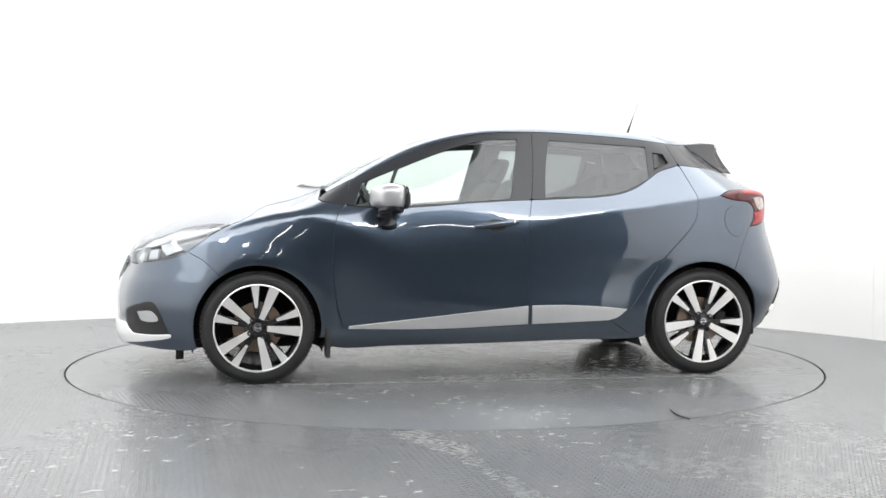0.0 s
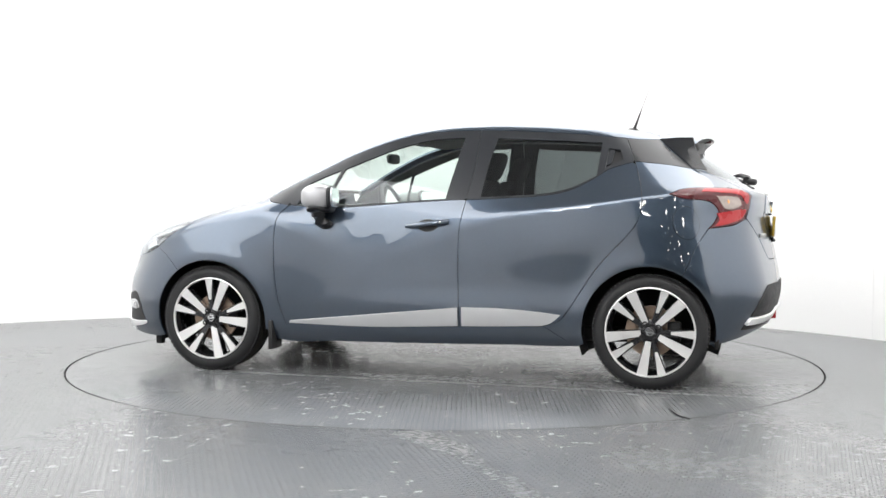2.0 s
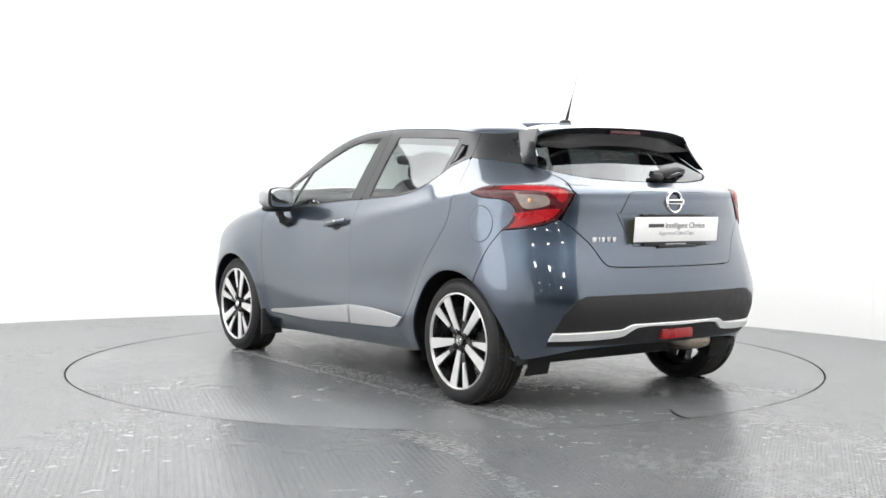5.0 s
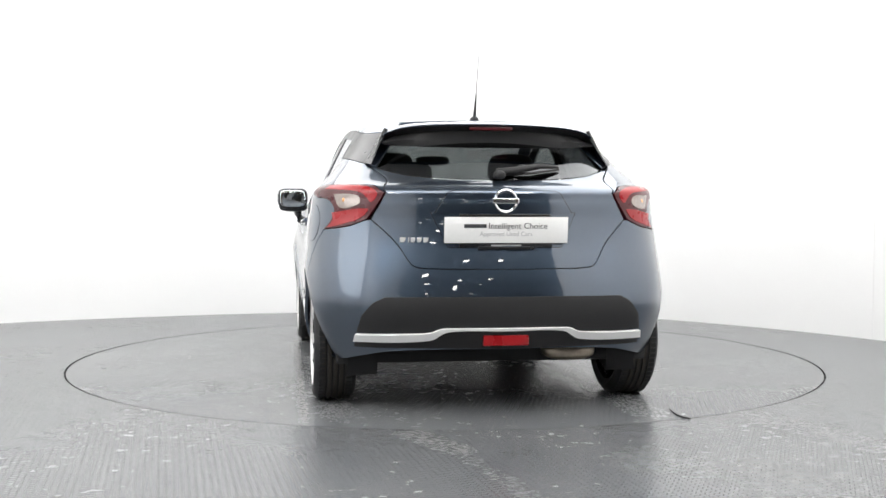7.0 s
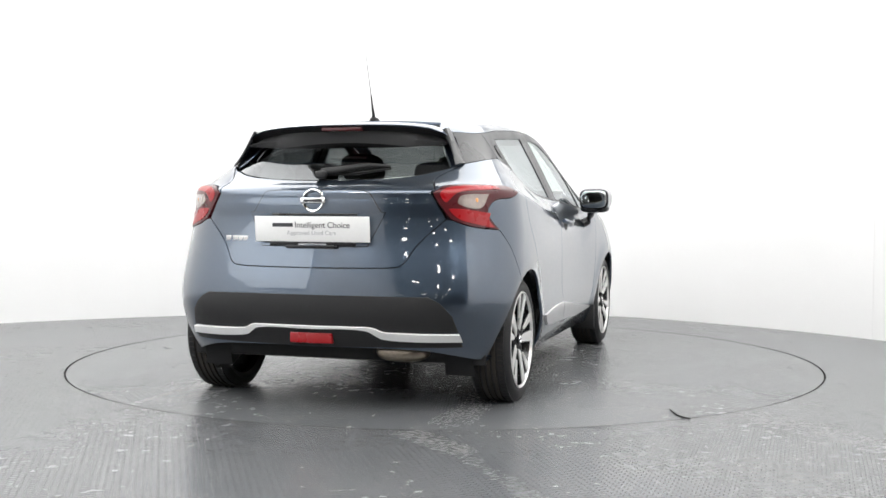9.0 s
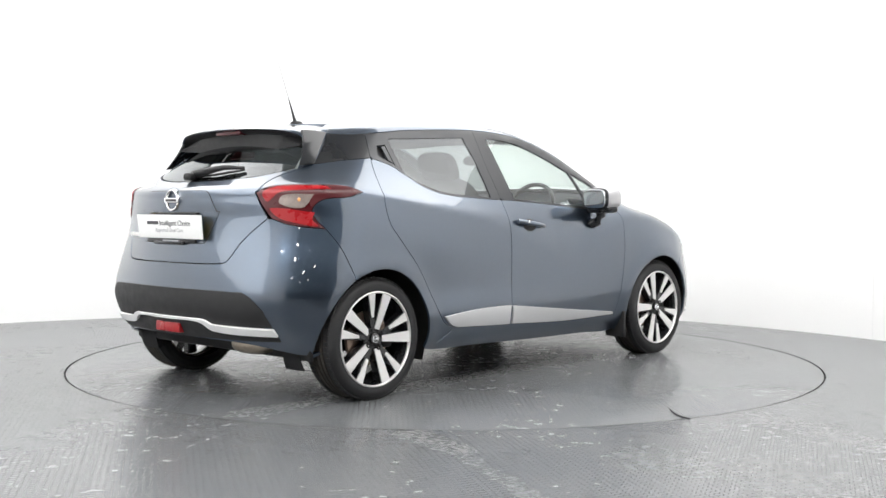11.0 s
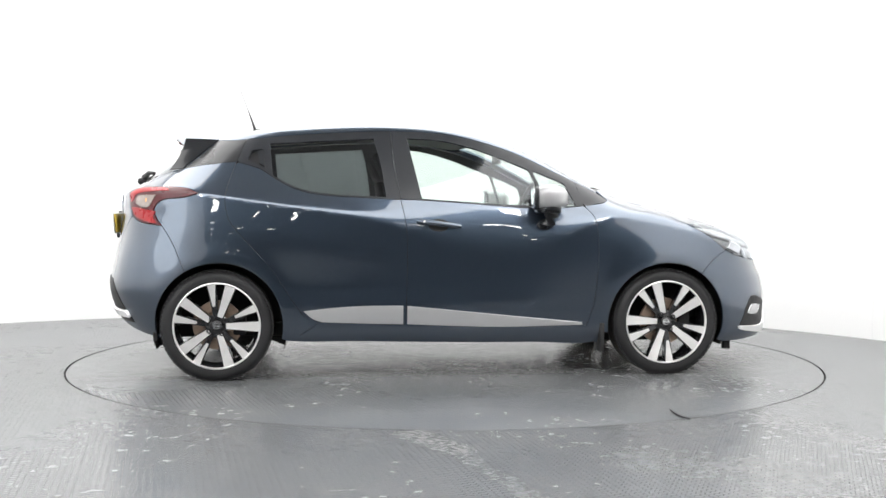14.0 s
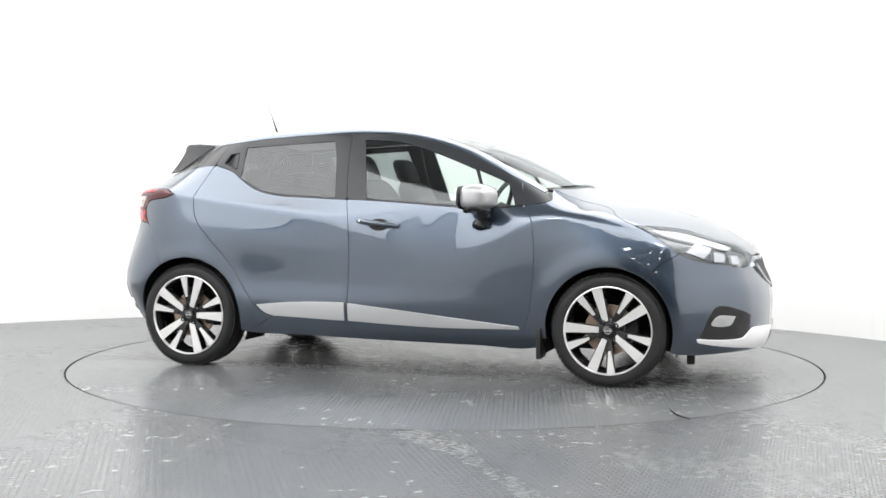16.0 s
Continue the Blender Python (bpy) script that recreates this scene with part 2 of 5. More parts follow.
def prism(outline, y0, y1, bevel=0.0):
    """An (x, z) outline drawn out from y0 to y1."""
    bm = bmesh.new()
    a = [bm.verts.new((x, y0, z)) for x, z in outline]
    b = [bm.verts.new((x, y1, z)) for x, z in outline]
    bm.faces.new(a)
    bm.faces.new(b[::-1])
    for i in range(len(a)):
        j = (i + 1) % len(a)
        bm.faces.new((a[i], b[i], b[j], a[j]))
    if bevel:
        bmesh.ops.bevel(bm, geom=bm.edges[:], offset=bevel, segments=2, affect="EDGES", profile=0.5)
    return bm


def lettering(name, words, size, mat, parent, m, depth=0.0006):
    data = bpy.data.curves.new(name, "FONT")
    data.body, data.size, data.extrude = words, size, depth
    data.align_x, data.align_y = "LEFT", "CENTER"
    tmp = bpy.data.objects.new(name, data)
    me = bpy.data.meshes.new_from_object(tmp)
    bpy.data.objects.remove(tmp)
    me.materials.append(mat)
    ob = new(name, me)
    ob.parent = parent
    ob.matrix_basis = m
    return ob


# ---- shape of the body ----
class Spline:
    """Smooth curve through pairs (u, value), straight beyond its ends."""
    def __init__(self, *pairs):
        self.u = np.array(pairs[0::2], float)
        self.v = np.array(pairs[1::2], float)
        h = np.diff(self.u)
        s = np.diff(self.v) / h
        m = np.empty(len(self.u))
        m[0], m[-1] = s[0], s[-1]
        m[1:-1] = (s[:-1] * h[1:] + s[1:] * h[:-1]) / (h[:-1] + h[1:])
        self.h, self.m = h, m

    def __call__(self, q):
        q = np.asarray(q, float)
        i = np.clip(np.searchsorted(self.u, q) - 1, 0, len(self.h) - 1)
        h = self.h[i]
        w = (q - self.u[i]) / h
        a, b, ma, mb = self.v[i], self.v[i + 1], self.m[i] * h, self.m[i + 1] * h
        mid = a + w * (ma + w * (3 * (b - a) - 2 * ma - mb + w * (2 * (a - b) + ma + mb)))
        return np.where(w < 0, a + ma * w, np.where(w > 1, b + mb * (w - 1), mid))


# Car space: x forward, y to its left, z up, origin on the ground midway between the axles.
CREASE_Z = Spline(-1.9, 1.06, -1.306, 1.022, -1.0, 0.98, -0.65, 0.935, -0.23, 0.876, 0.05, 0.842, 0.27, 0.812, 0.43, 0.808, 0.59, 0.84, 0.75, 0.884, 0.93, 0.926, 1.17, 0.945, 1.5, 0.87, 1.9, 0.70)
CREASE_Y = Spline(-1.9, 0.79, -1.3, 0.850, -1.0, 0.856, -0.6, 0.846, -0.2, 0.836, 0.4, 0.836, 0.9, 0.850, 1.26, 0.822, 1.6, 0.80, 2.0, 0.72)
WAIST_Y = Spline(-1.9, 0.84, -1.26, 0.874, -0.8, 0.856, -0.2, 0.842, 0.4, 0.838, 0.9, 0.852, 1.26, 0.872, 1.6, 0.845, 2.0, 0.74)
UPPER_Y = Spline(-1.9, 0.83, -1.26, 0.878, -0.9, 0.870, -0.5, 0.850, -0.2, 0.840, 0.4, 0.836, 0.9, 0.86, 1.26, 0.868, 1.6, 0.835, 2.0, 0.73)
LOW_Y = Spline(-1.9, 0.80, -1.26, 0.868, -0.8, 0.862, -0.2, 0.849, 0.4, 0.836, 0.9, 0.838, 1.26, 0.862, 1.6, 0.845, 2.0, 0.75)
BELT_Z = Spline(-1.9, 1.17, -1.2, 1.13, -0.8, 1.06, -0.3, 1.005, 0.5, 0.972, 1.0, 0.99, 1.3, 0.99, 1.9, 0.80)
BELT_Y = Spline(-1.9, 0.66, -1.6, 0.70, -1.2, 0.748, -0.8, 0.772, -0.3, 0.785, 0.5, 0.785, 1.0, 0.772, 1.3, 0.74, 1.9, 0.62)
ROOF_Y = Spline(-1.6, 0.50, -1.2, 0.578, -0.8, 0.605, -0.3, 0.617, 0.3, 0.607, 0.6, 0.56, 1.0, 0.46, 1.5, 0.38)
TOP_Z = Spline(-2.0, 1.30, -1.6, 1.352, -1.5, 1.366, -1.233, 1.394, -0.894, 1.425, -0.555, 1.446, -0.3, 1.452, -0.045, 1.441, 0.125, 1.418, 0.296, 1.383, 0.48, 1.332, 0.666, 1.257, 0.845, 1.172, 1.0, 1.095, 1.1, 1.053, 1.204, 1.026, 1.455, 0.977, 1.6, 0.935, 1.743, 0.882, 1.86, 0.82, 1.95, 0.755, 2.03, 0.68, 2.2, 0.42)
CROWN = Spline(-1.6, 0.09, -0.3, 0.10, 0.3, 0.13, 0.6, 0.20, 0.9, 0.23, 1.2, 0.17, 1.6, 0.24, 1.95, 0.26)
REAR_X = Spline(0.15, -1.76, 0.28, -1.85, 0.42, -1.915, 0.52, -1.93, 0.60, -1.922, 0.70, -1.903, 0.80, -1.882, 0.90, -1.868, 0.99, -1.864, 1.04, -1.848, 1.075, -1.775, 1.12, -1.70, 1.2, -1.585, 1.3, -1.445, 1.42, -1.28)
REAR_BOW = Spline(0.3, 0.26, 0.5, 0.24, 0.65, 0.28, 0.85, 0.33, 1.2, 0.33)
FRONT_X = Spline(0.12, 1.98, 0.2, 2.05, 0.34, 2.065, 0.45, 2.068, 0.54, 2.05, 0.61, 2.02, 0.70, 1.995, 0.9, 1.97)


def side_y(x, z):
    """Half width of the body at a place on its side."""
    zc, yc = CREASE_Z(x), CREASE_Y(x)
    one = np.ones_like(x)
    Z = [0.16 * one, 0.25 * one, 0.38 * one, 0.52 * one, 0.5 * (0.52 + zc) + 0.02, zc]
    Y = [LOW_Y(x) - 0.085, LOW_Y(x) - 0.03, LOW_Y(x), WAIST_Y(x), UPPER_Y(x), yc]
    Zu = [zc, np.maximum(BELT_Z(x), zc + 0.04), 1.36 * one]
    Yu = [yc, BELT_Y(x), ROOF_Y(x)]

    def run(Zk, Yk, sa=None):
        Zk, Yk = np.array(Zk), np.array(Yk)
        h = np.diff(Zk, axis=0)
        s = np.diff(Yk, axis=0) / h
        m = np.empty_like(Yk)
        m[0], m[-1] = s[0], s[-1]
        if len(Zk) > 2:
            m[1:-1] = (s[:-1] * h[1:] + s[1:] * h[:-1]) / (h[:-1] + h[1:])
        if sa is not None:
            m[0] = sa
        out = Yk[0] + m[0] * (z - Zk[0])
        for i in range(len(h)):
            w = (z - Zk[i]) / h[i]
            a, b, ma, mb = Yk[i], Yk[i + 1], m[i] * h[i], m[i + 1] * h[i]
            mid = a + w * (ma + w * (3 * (b - a) - 2 * ma - mb + w * (2 * (a - b) + ma + mb)))
            out = np.where(w >= 0, mid, out)
        w = z - Zk[-1]
        return np.where(w > 0, Yk[-1] + m[-1] * w, out)

    y = -smax(-run(Z, Y), -run(Zu, Yu), np.interp(x, (-1.2, -0.4, 0.2, 0.9), (0.010, 0.014, 0.05, 0.05)))
    for wx in (-1.2625, 1.2625):
        r = np.hypot(x - wx, z - 0.303)
        y = y + 0.010 * np.exp(-((r - 0.36) / 0.07) ** 2)
    return y


def smax(a, b, k):
    h = np.maximum(k - np.abs(a - b), 0) / k
    return np.maximum(a, b) + h * h * k / 4


def body(P):
    """Below zero inside the body shell, above zero outside."""
    x, y, z = P[..., 0], np.abs(P[..., 1]), P[..., 2]
    m = y - side_y(x, z)
    m = smax(m, REAR_X(z) + REAR_BOW(z) * y * y - x, 0.30)
    m = smax(m, x - FRONT_X(z) + 0.22 * (y / 0.75) ** 2.2, 0.26)
    return smax(m, z - TOP_Z(x) + CROWN(x) * y * y, 0.05)


def body_normal(P, e=0.004):
    g = np.stack([body(P + e * d) - body(P - e * d) for d in np.eye(3)], -1)
    return g / np.linalg.norm(g, axis=-1, keepdims=True)


# ---- booth ----
WALL_AT = (-0.5, -1.2)
WALL_R = Spline(-60, 4.62, -25, 4.50, 0, 4.35, 25, 4.28, 36, 4.28, 50, 4.32, 62, 4.42, 78, 4.35, 101, 4.26, 120, 4.28, 140, 4.50, 155, 4.62, 180, 4.62, 225, 4.62, 240, 5.0, 250, 5.5, 262, 6.25)


def wall_point(angle, out=0.0):
    r = float(WALL_R(angle)) + out
    return WALL_AT[0] + r * math.cos(radians(angle)), WALL_AT[1] + r * math.sin(radians(angle))


def booth():
    a0, a1, n, top = -46.0, 261.0, 180, 3.5
    bm = bmesh.new()
    rows = []
    for i in range(n + 1):
        a = a0 + (a1 - a0) * i / n
        p, q = wall_point(a), wall_point(a, 0.15)
        rows.append([bm.verts.new((*p, 0)), bm.verts.new((*p, top)), bm.verts.new((*q, top)), bm.verts.new((*q, 0))])
    for p, q in zip(rows, rows[1:]):
        for i in range(4):
            bm.faces.new((p[i], p[(i + 1) % 4], q[(i + 1) % 4], q[i]))
    bm.faces.new(rows[0])
    bm.faces.new(rows[-1])
    tagged(part("wall_round", bm, WALL), "smooth white curved studio wall round the turntable", kind="structure")
    # a fine upright joint in the wall
    a = 32.4
    p, q = wall_point(a, -0.001), wall_point(a + 0.05, -0.001)
    bm = box(-0.0012, 0.0012, -0.0015, 0.0015, 0.0, top)
    ob = part("trim_joint", bm, CEILING)
    ob.matrix_basis = pose(*p, 0, 0, 0, a + 90)
    tagged(ob, "thin upright joint in the white wall", kind="structure")
    # floor sheet with a round hole for the disc
    R = 2.271
    bm = bmesh.new()
    inner = [bm.verts.new(((R + 0.006) * math.cos(2 * math.pi * i / 192), (R + 0.006) * math.sin(2 * math.pi * i / 192), 0)) for i in range(192)]
    low = [bm.verts.new((v.co.x, v.co.y, -0.05)) for v in inner]
    outer = [bm.verts.new((34 * math.cos(2 * math.pi * i / 192), 34 * math.sin(2 * math.pi * i / 192), 0)) for i in range(192)]
    for i in range(192):
        j = (i + 1) % 192
        bm.faces.new((inner[i], outer[i], outer[j], inner[j]))
        bm.faces.new((low[i], inner[i], inner[j], low[j]))
    tagged(part("floor", bm, FLOOR), "grey studded rubber floor, glossy and scuffed", kind="structure")
    bm = bmesh.new()
    bmesh.ops.create_circle(bm, cap_ends=True, radius=R + 0.05, segments=96)
    ob = tagged(part("ground_pit", bm, GAP_AND_SHADE), "dark pit under the turntable", kind="structure")
    ob.location.z = -0.052
    bm = bmesh.new()
    bmesh.ops.create_circle(bm, cap_ends=True, radius=5.0, segments=64)
    ob = tagged(part("ceiling", bm, CEILING_GREY), "grey ceiling over the booth", kind="structure")
    ob.location = (WALL_AT[0], WALL_AT[1], 3.52)
    tagged(part("ceiling_workshop", box(-9, 9, -32, 6.2, 4.4, 4.5), ROOM), "dark workshop ceiling", kind="structure")
    # workshop behind the camera
    for name, x0, x1, y0, y1 in (("wall_south", -8, 8, -30.2, -30), ("wall_west", -8.2, -8, -30.2, 6), ("wall_east", 8, 8.2, -30.2, 6), ("wall_north", -8.2, 8.2, 6, 6.2)):
        tagged(part(name, box(x0, x1, y0, y1, 0, 4.4), ROOM), "dark brown workshop wall", kind="structure")


def ceiling_panel(x, y, sx, sy, z=3.5):
    ob = new("ceiling_light")
    ob.location = (x, y, z)
    part("frame", box(-sx / 2 - 0.03, sx / 2 + 0.03, -sy / 2 - 0.03, sy / 2 + 0.03, -0.01, 0.018, 0.004), CEILING, ob)
    part("diffuser", box(-sx / 2, sx / 2, -sy / 2, sy / 2, -0.016, -0.011), GLOW, ob)
    return tagged(ob, "narrow white ceiling light in the dark workshop", "ceiling light", "workshop lights")


def fill_ring(x, y, r0, r1, a0, a1):
    """An unseen glowing ring, added over the booth as fill light, round a plain middle."""
    def ring(ra, rb, za, zb, n=96):
        bm = bmesh.new()
        rows = []
        for i in range(n + 1):
            a = radians(a0 + (a1 - a0) * i / n)
            c, d = math.cos(a), math.sin(a)
            rows.append([bm.verts.new((r * c, r * d, h)) for r, h in ((ra, za), (rb, za), (rb, zb), (ra, zb))])
        for p, q in zip(rows, rows[1:]):
            for i in range(4):
                bm.faces.new((p[i], p[(i + 1) % 4], q[(i + 1) % 4], q[i]))
        return bm
    ob = new("fill_ring")
    ob.location = (x, y, 3.48)
    part("frame", ring(r0 - 0.05, r1 + 0.05, 0.004, 0.03), CEILING, ob)
    part("diffuser", ring(r0, r1, -0.006, 0.0), RING_FILL_GLOW, ob)
    return tagged(ob, "unseen glowing ring added over the booth as fill light", "ceiling light")


def fill_panel(name, m, sx, sy, glow, label, category):
    """An added fill light: a lit panel in a dark housing; it shines along its own -z."""
    ob = new(name)
    ob.matrix_basis = m
    part("housing", box(-sx / 2 - 0.03, sx / 2 + 0.03, -sy / 2 - 0.03, sy / 2 + 0.03, 0.002, 0.08, 0.01), DARK, ob)
    part("diffuser", box(-sx / 2, sx / 2, -sy / 2, sy / 2, -0.006, 0.0), glow, ob)
    return tagged(ob, label, category)


def hair_crack():
    """A short dark hair-like crack across the turntable's edge, built as a thin black cord."""
    bm = tube([(1.066, -1.775, 0.004), (1.064, -1.83, 0.006), (1.070, -1.92, 0.005), (1.084, -1.975, 0.004), (1.112, -2.012, 0.004)], [0.002, 0.0035, 0.004, 0.004, 0.003], 8)
    return tagged(part("hair_crack", bm, RUBBER), "short dark hair-like crack in the floor, built as a thin raised cord", "cord")


def turntable():
    R = 2.271
    ob = new("turntable")
    tagged(ob, "round grey rubber-covered turntable flush with the floor", "turntable")
    bm = bmesh.new()
    prof = [(0.0005, 0.0), (1.0, 0.0), (R - 0.012, 0.0), (R - 0.004, -0.002), (R - 0.004, -0.04)]
    rings = [[bm.verts.new((r * math.cos(2 * math.pi * i / 192), r * math.sin(2 * math.pi * i / 192), z)) for i in range(192)] for r, z in prof]
    for p, q in zip(rings, rings[1:]):
        for i in range(192):
            j = (i + 1) % 192
            bm.faces.new((p[i], q[i], q[j], p[j]))
    part("disc", bm, DISC, ob)
    # steel band round the rim
    prof = [(R - 0.0042, -0.0005), (R - 0.001, -0.0008), (R - 0.001, -0.04)]
    bm = bmesh.new()
    rings = [[bm.verts.new((r * math.cos(2 * math.pi * i / 192), r * math.sin(2 * math.pi * i / 192), z)) for i in range(192)] for r, z in prof]
    for p, q in zip(rings, rings[1:]):
        for i in range(192):
            j = (i + 1) % 192
            bm.faces.new((p[i], q[i], q[j], p[j]))
    part("rim_band", bm, GAP_AND_SHADE, ob, "dark band round the turntable rim")
    return ob


# ---- panels laid on the body surface ----
from mathutils.geometry import delaunay_2d_cdt


class Chart:
    """Looks at the body along a direction; u runs across, v along up."""
    def __init__(self, way, up):
        self.w = np.array(way, float) / np.linalg.norm(way)
        u = np.cross(self.w, np.array(up, float))
        self.u = u / np.linalg.norm(u)
        self.v = np.cross(self.u, self.w)

    def flat(self, P):
        P = np.asarray(P, float)
        return np.stack([P @ self.u, P @ self.v], -1)

    def lift(self, q):
        q = np.asarray(q, float)
        base = q[:, :1] * self.u + q[:, 1:] * self.v
        lo, hi = np.full(len(q), -2.6), np.full(len(q), np.nan)
        best, arg = np.full(len(q), 9.0), np.zeros(len(q))
        for s in np.linspace(-2.5, 1.5, 41):
            f = body(base + s * self.w)
            fresh = np.isnan(hi)
            better = fresh & (f < best)
            best[better], arg[better] = f[better], s
            hi = np.where(fresh & (f < 0), s, hi)
            lo = np.where(np.isnan(hi), s, lo)
        miss = np.isnan(hi)
        hi = np.where(miss, arg, hi)
        for _ in range(16):
            mid = (lo + hi) / 2
            inside = body(base + mid[:, None] * self.w) < 0
            hi, lo = np.where(inside, mid, hi), np.where(inside, lo, mid)
        s = np.where(miss, arg, hi)
        return base + s[:, None] * self.w


SIDE = Chart((0, -1, 0), (0, 0, 1))
BACK = Chart((1, 0, 0), (0, 0, 1))
TOP = Chart((0, 0, -1), (1, 0, 0))
SCREEN = Chart((-0.45, 0, -0.9), (1, 0, 0))
REARQ = Chart((0.75, -0.75, 0), (0, 0, 1))
HAUNCH = Chart((0.45, -1, -0.1), (0, 0, 1))
FRONT = Chart((-1, 0, 0), (0, 0, 1))
NOSE = Chart((-0.75, -0.75, 0), (0, 0, 1))


def smooth_line(pts, step=0.012):
    """A smooth line through points of any dimension."""
    p = np.array(pts, float)
    if len(p) < 2:
        return p
    out = []
    for i in range(len(p) - 1):
        a, b = p[i], p[i + 1]
        d = np.linalg.norm(b - a)
        ta = (b - p[i - 1]) / (d + np.linalg.norm(a - p[i - 1])) if i else (b - a) / d
        tb = (p[i + 2] - a) / (d + np.linalg.norm(p[i + 2] - b)) if i + 2 < len(p) else (b - a) / d
        n = max(1, int(d / step))
        for k in range(n):
            w = k / n
            ma, mb = ta * d, tb * d
            out.append(a + w * (ma + w * (3 * (b - a) - 2 * ma - mb + w * (2 * (a - b) + ma + mb))))
    out.append(p[-1])
    return np.array(out)


def on_side(*xz):
    q = smooth_line(np.array(xz, float).reshape(-1, 2))
    P = np.stack([q[:, 0], np.zeros(len(q)), q[:, 1]], -1)
    return SIDE.lift(SIDE.flat(P))


def on_back(*yz):
    q = smooth_line(np.array(yz, float).reshape(-1, 2))
    P = np.stack([np.zeros(len(q)), q[:, 0], q[:, 1]], -1)
    return BACK.lift(BACK.flat(P))


def on_front(*yz):
    q = smooth_line(np.array(yz, float).reshape(-1, 2))
    P = np.stack([np.zeros(len(q)), q[:, 0], q[:, 1]], -1)
    return FRONT.lift(FRONT.flat(P))


def on_top(*xy):
    q = smooth_line(np.array(xy, float).reshape(-1, 2))
    P = np.stack([q[:, 0], q[:, 1], np.zeros(len(q))], -1)
    return TOP.lift(TOP.flat(P))


def in_space(*xyz):
    return smooth_line(np.array(xyz, float).reshape(-1, 3))


def mirrored(P):
    return np.asarray(P) * np.array([1, -1, 1])


def arch(cx, r, a0, a1):
    a = np.radians(np.linspace(a0, a1, 60))
    return on_side(*np.stack([cx + r * np.cos(a), 0.303 + r * np.sin(a)], -1).ravel())


def cut(line, where):
    """The part of a line for which where(points) holds."""
    return line[where(line)]


def outline_of(*lines):
    out = [lines[0]]
    for l in lines[1:]:
        l = l[1:] if np.linalg.norm(l[0] - out[-1][-1]) < 1e-4 else l
        if len(l):
            out.append(l)
    P = np.concatenate(out)
    if np.linalg.norm(P[0] - P[-1]) < 1e-4:
        P = P[:-1]
    return P


def inside_poly(q, poly):
    x, y = q[:, 0][:, None], q[:, 1][:, None]
    a, b = poly, np.roll(poly, -1, 0)
    cross = ((a[:, 1] > y) != (b[:, 1] > y)) & (x < (b[:, 0] - a[:, 0]) * (y - a[:, 1]) / np.where(b[:, 1] == a[:, 1], 1e-12, b[:, 1] - a[:, 1]) + a[:, 0])
    return cross.sum(1) % 2 == 1


def area_of(q):
    return 0.5 * np.sum(q[:, 0] * np.roll(q[:, 1], -1) - np.roll(q[:, 0], -1) * q[:, 1])


def thin_out(q, least=0.004):
    keep = [0]
    for i in range(1, len(q)):
        if np.linalg.norm(q[i] - q[keep[-1]]) > least:
            keep.append(i)
    if np.linalg.norm(q[keep[-1]] - q[0]) < least and len(keep) > 3:
        keep.pop()
    return q[keep]


def shrink(q, d):
    """Moves a closed outline (anticlockwise) inwards by d."""
    e = np.roll(q, -1, 0) - q
    n = np.stack([-e[:, 1], e[:, 0]], -1)
    n /= np.linalg.norm(n, axis=1)[:, None] + 1e-12
    m = n + np.roll(n, 1, 0)
    l = np.sum(m * m, 1)[:, None] / 2
    return q + d * m / np.maximum(l, 0.5)


def sheet(name, chart, outline, mat, parent, label="", holes=(), step=0.022, inset=0.002, lift=0.0, skirt=0.014, both=False, lines=(), flip=False, open_mid=False):
    """A panel of the body: a smooth skin inside an outline with turned-in edges. both: with its mirror image in one mesh; flip: the mirror image alone."""
    P, N, faces = skin(chart, outline, holes, step, inset, lift, skirt, lines, open_mid)
    if both:
        k = len(P)
        faces = faces + [tuple(k + i for i in f[::-1]) for f in faces]
        P, N = np.concatenate([P, mirrored(P)]), np.concatenate([N, mirrored(N)])
    elif flip:
        faces = [f[::-1] for f in faces]
        P, N = mirrored(P), mirrored(N)
    return mesh_part(name, P, faces, mat, parent, label, N)


SKINS = {}


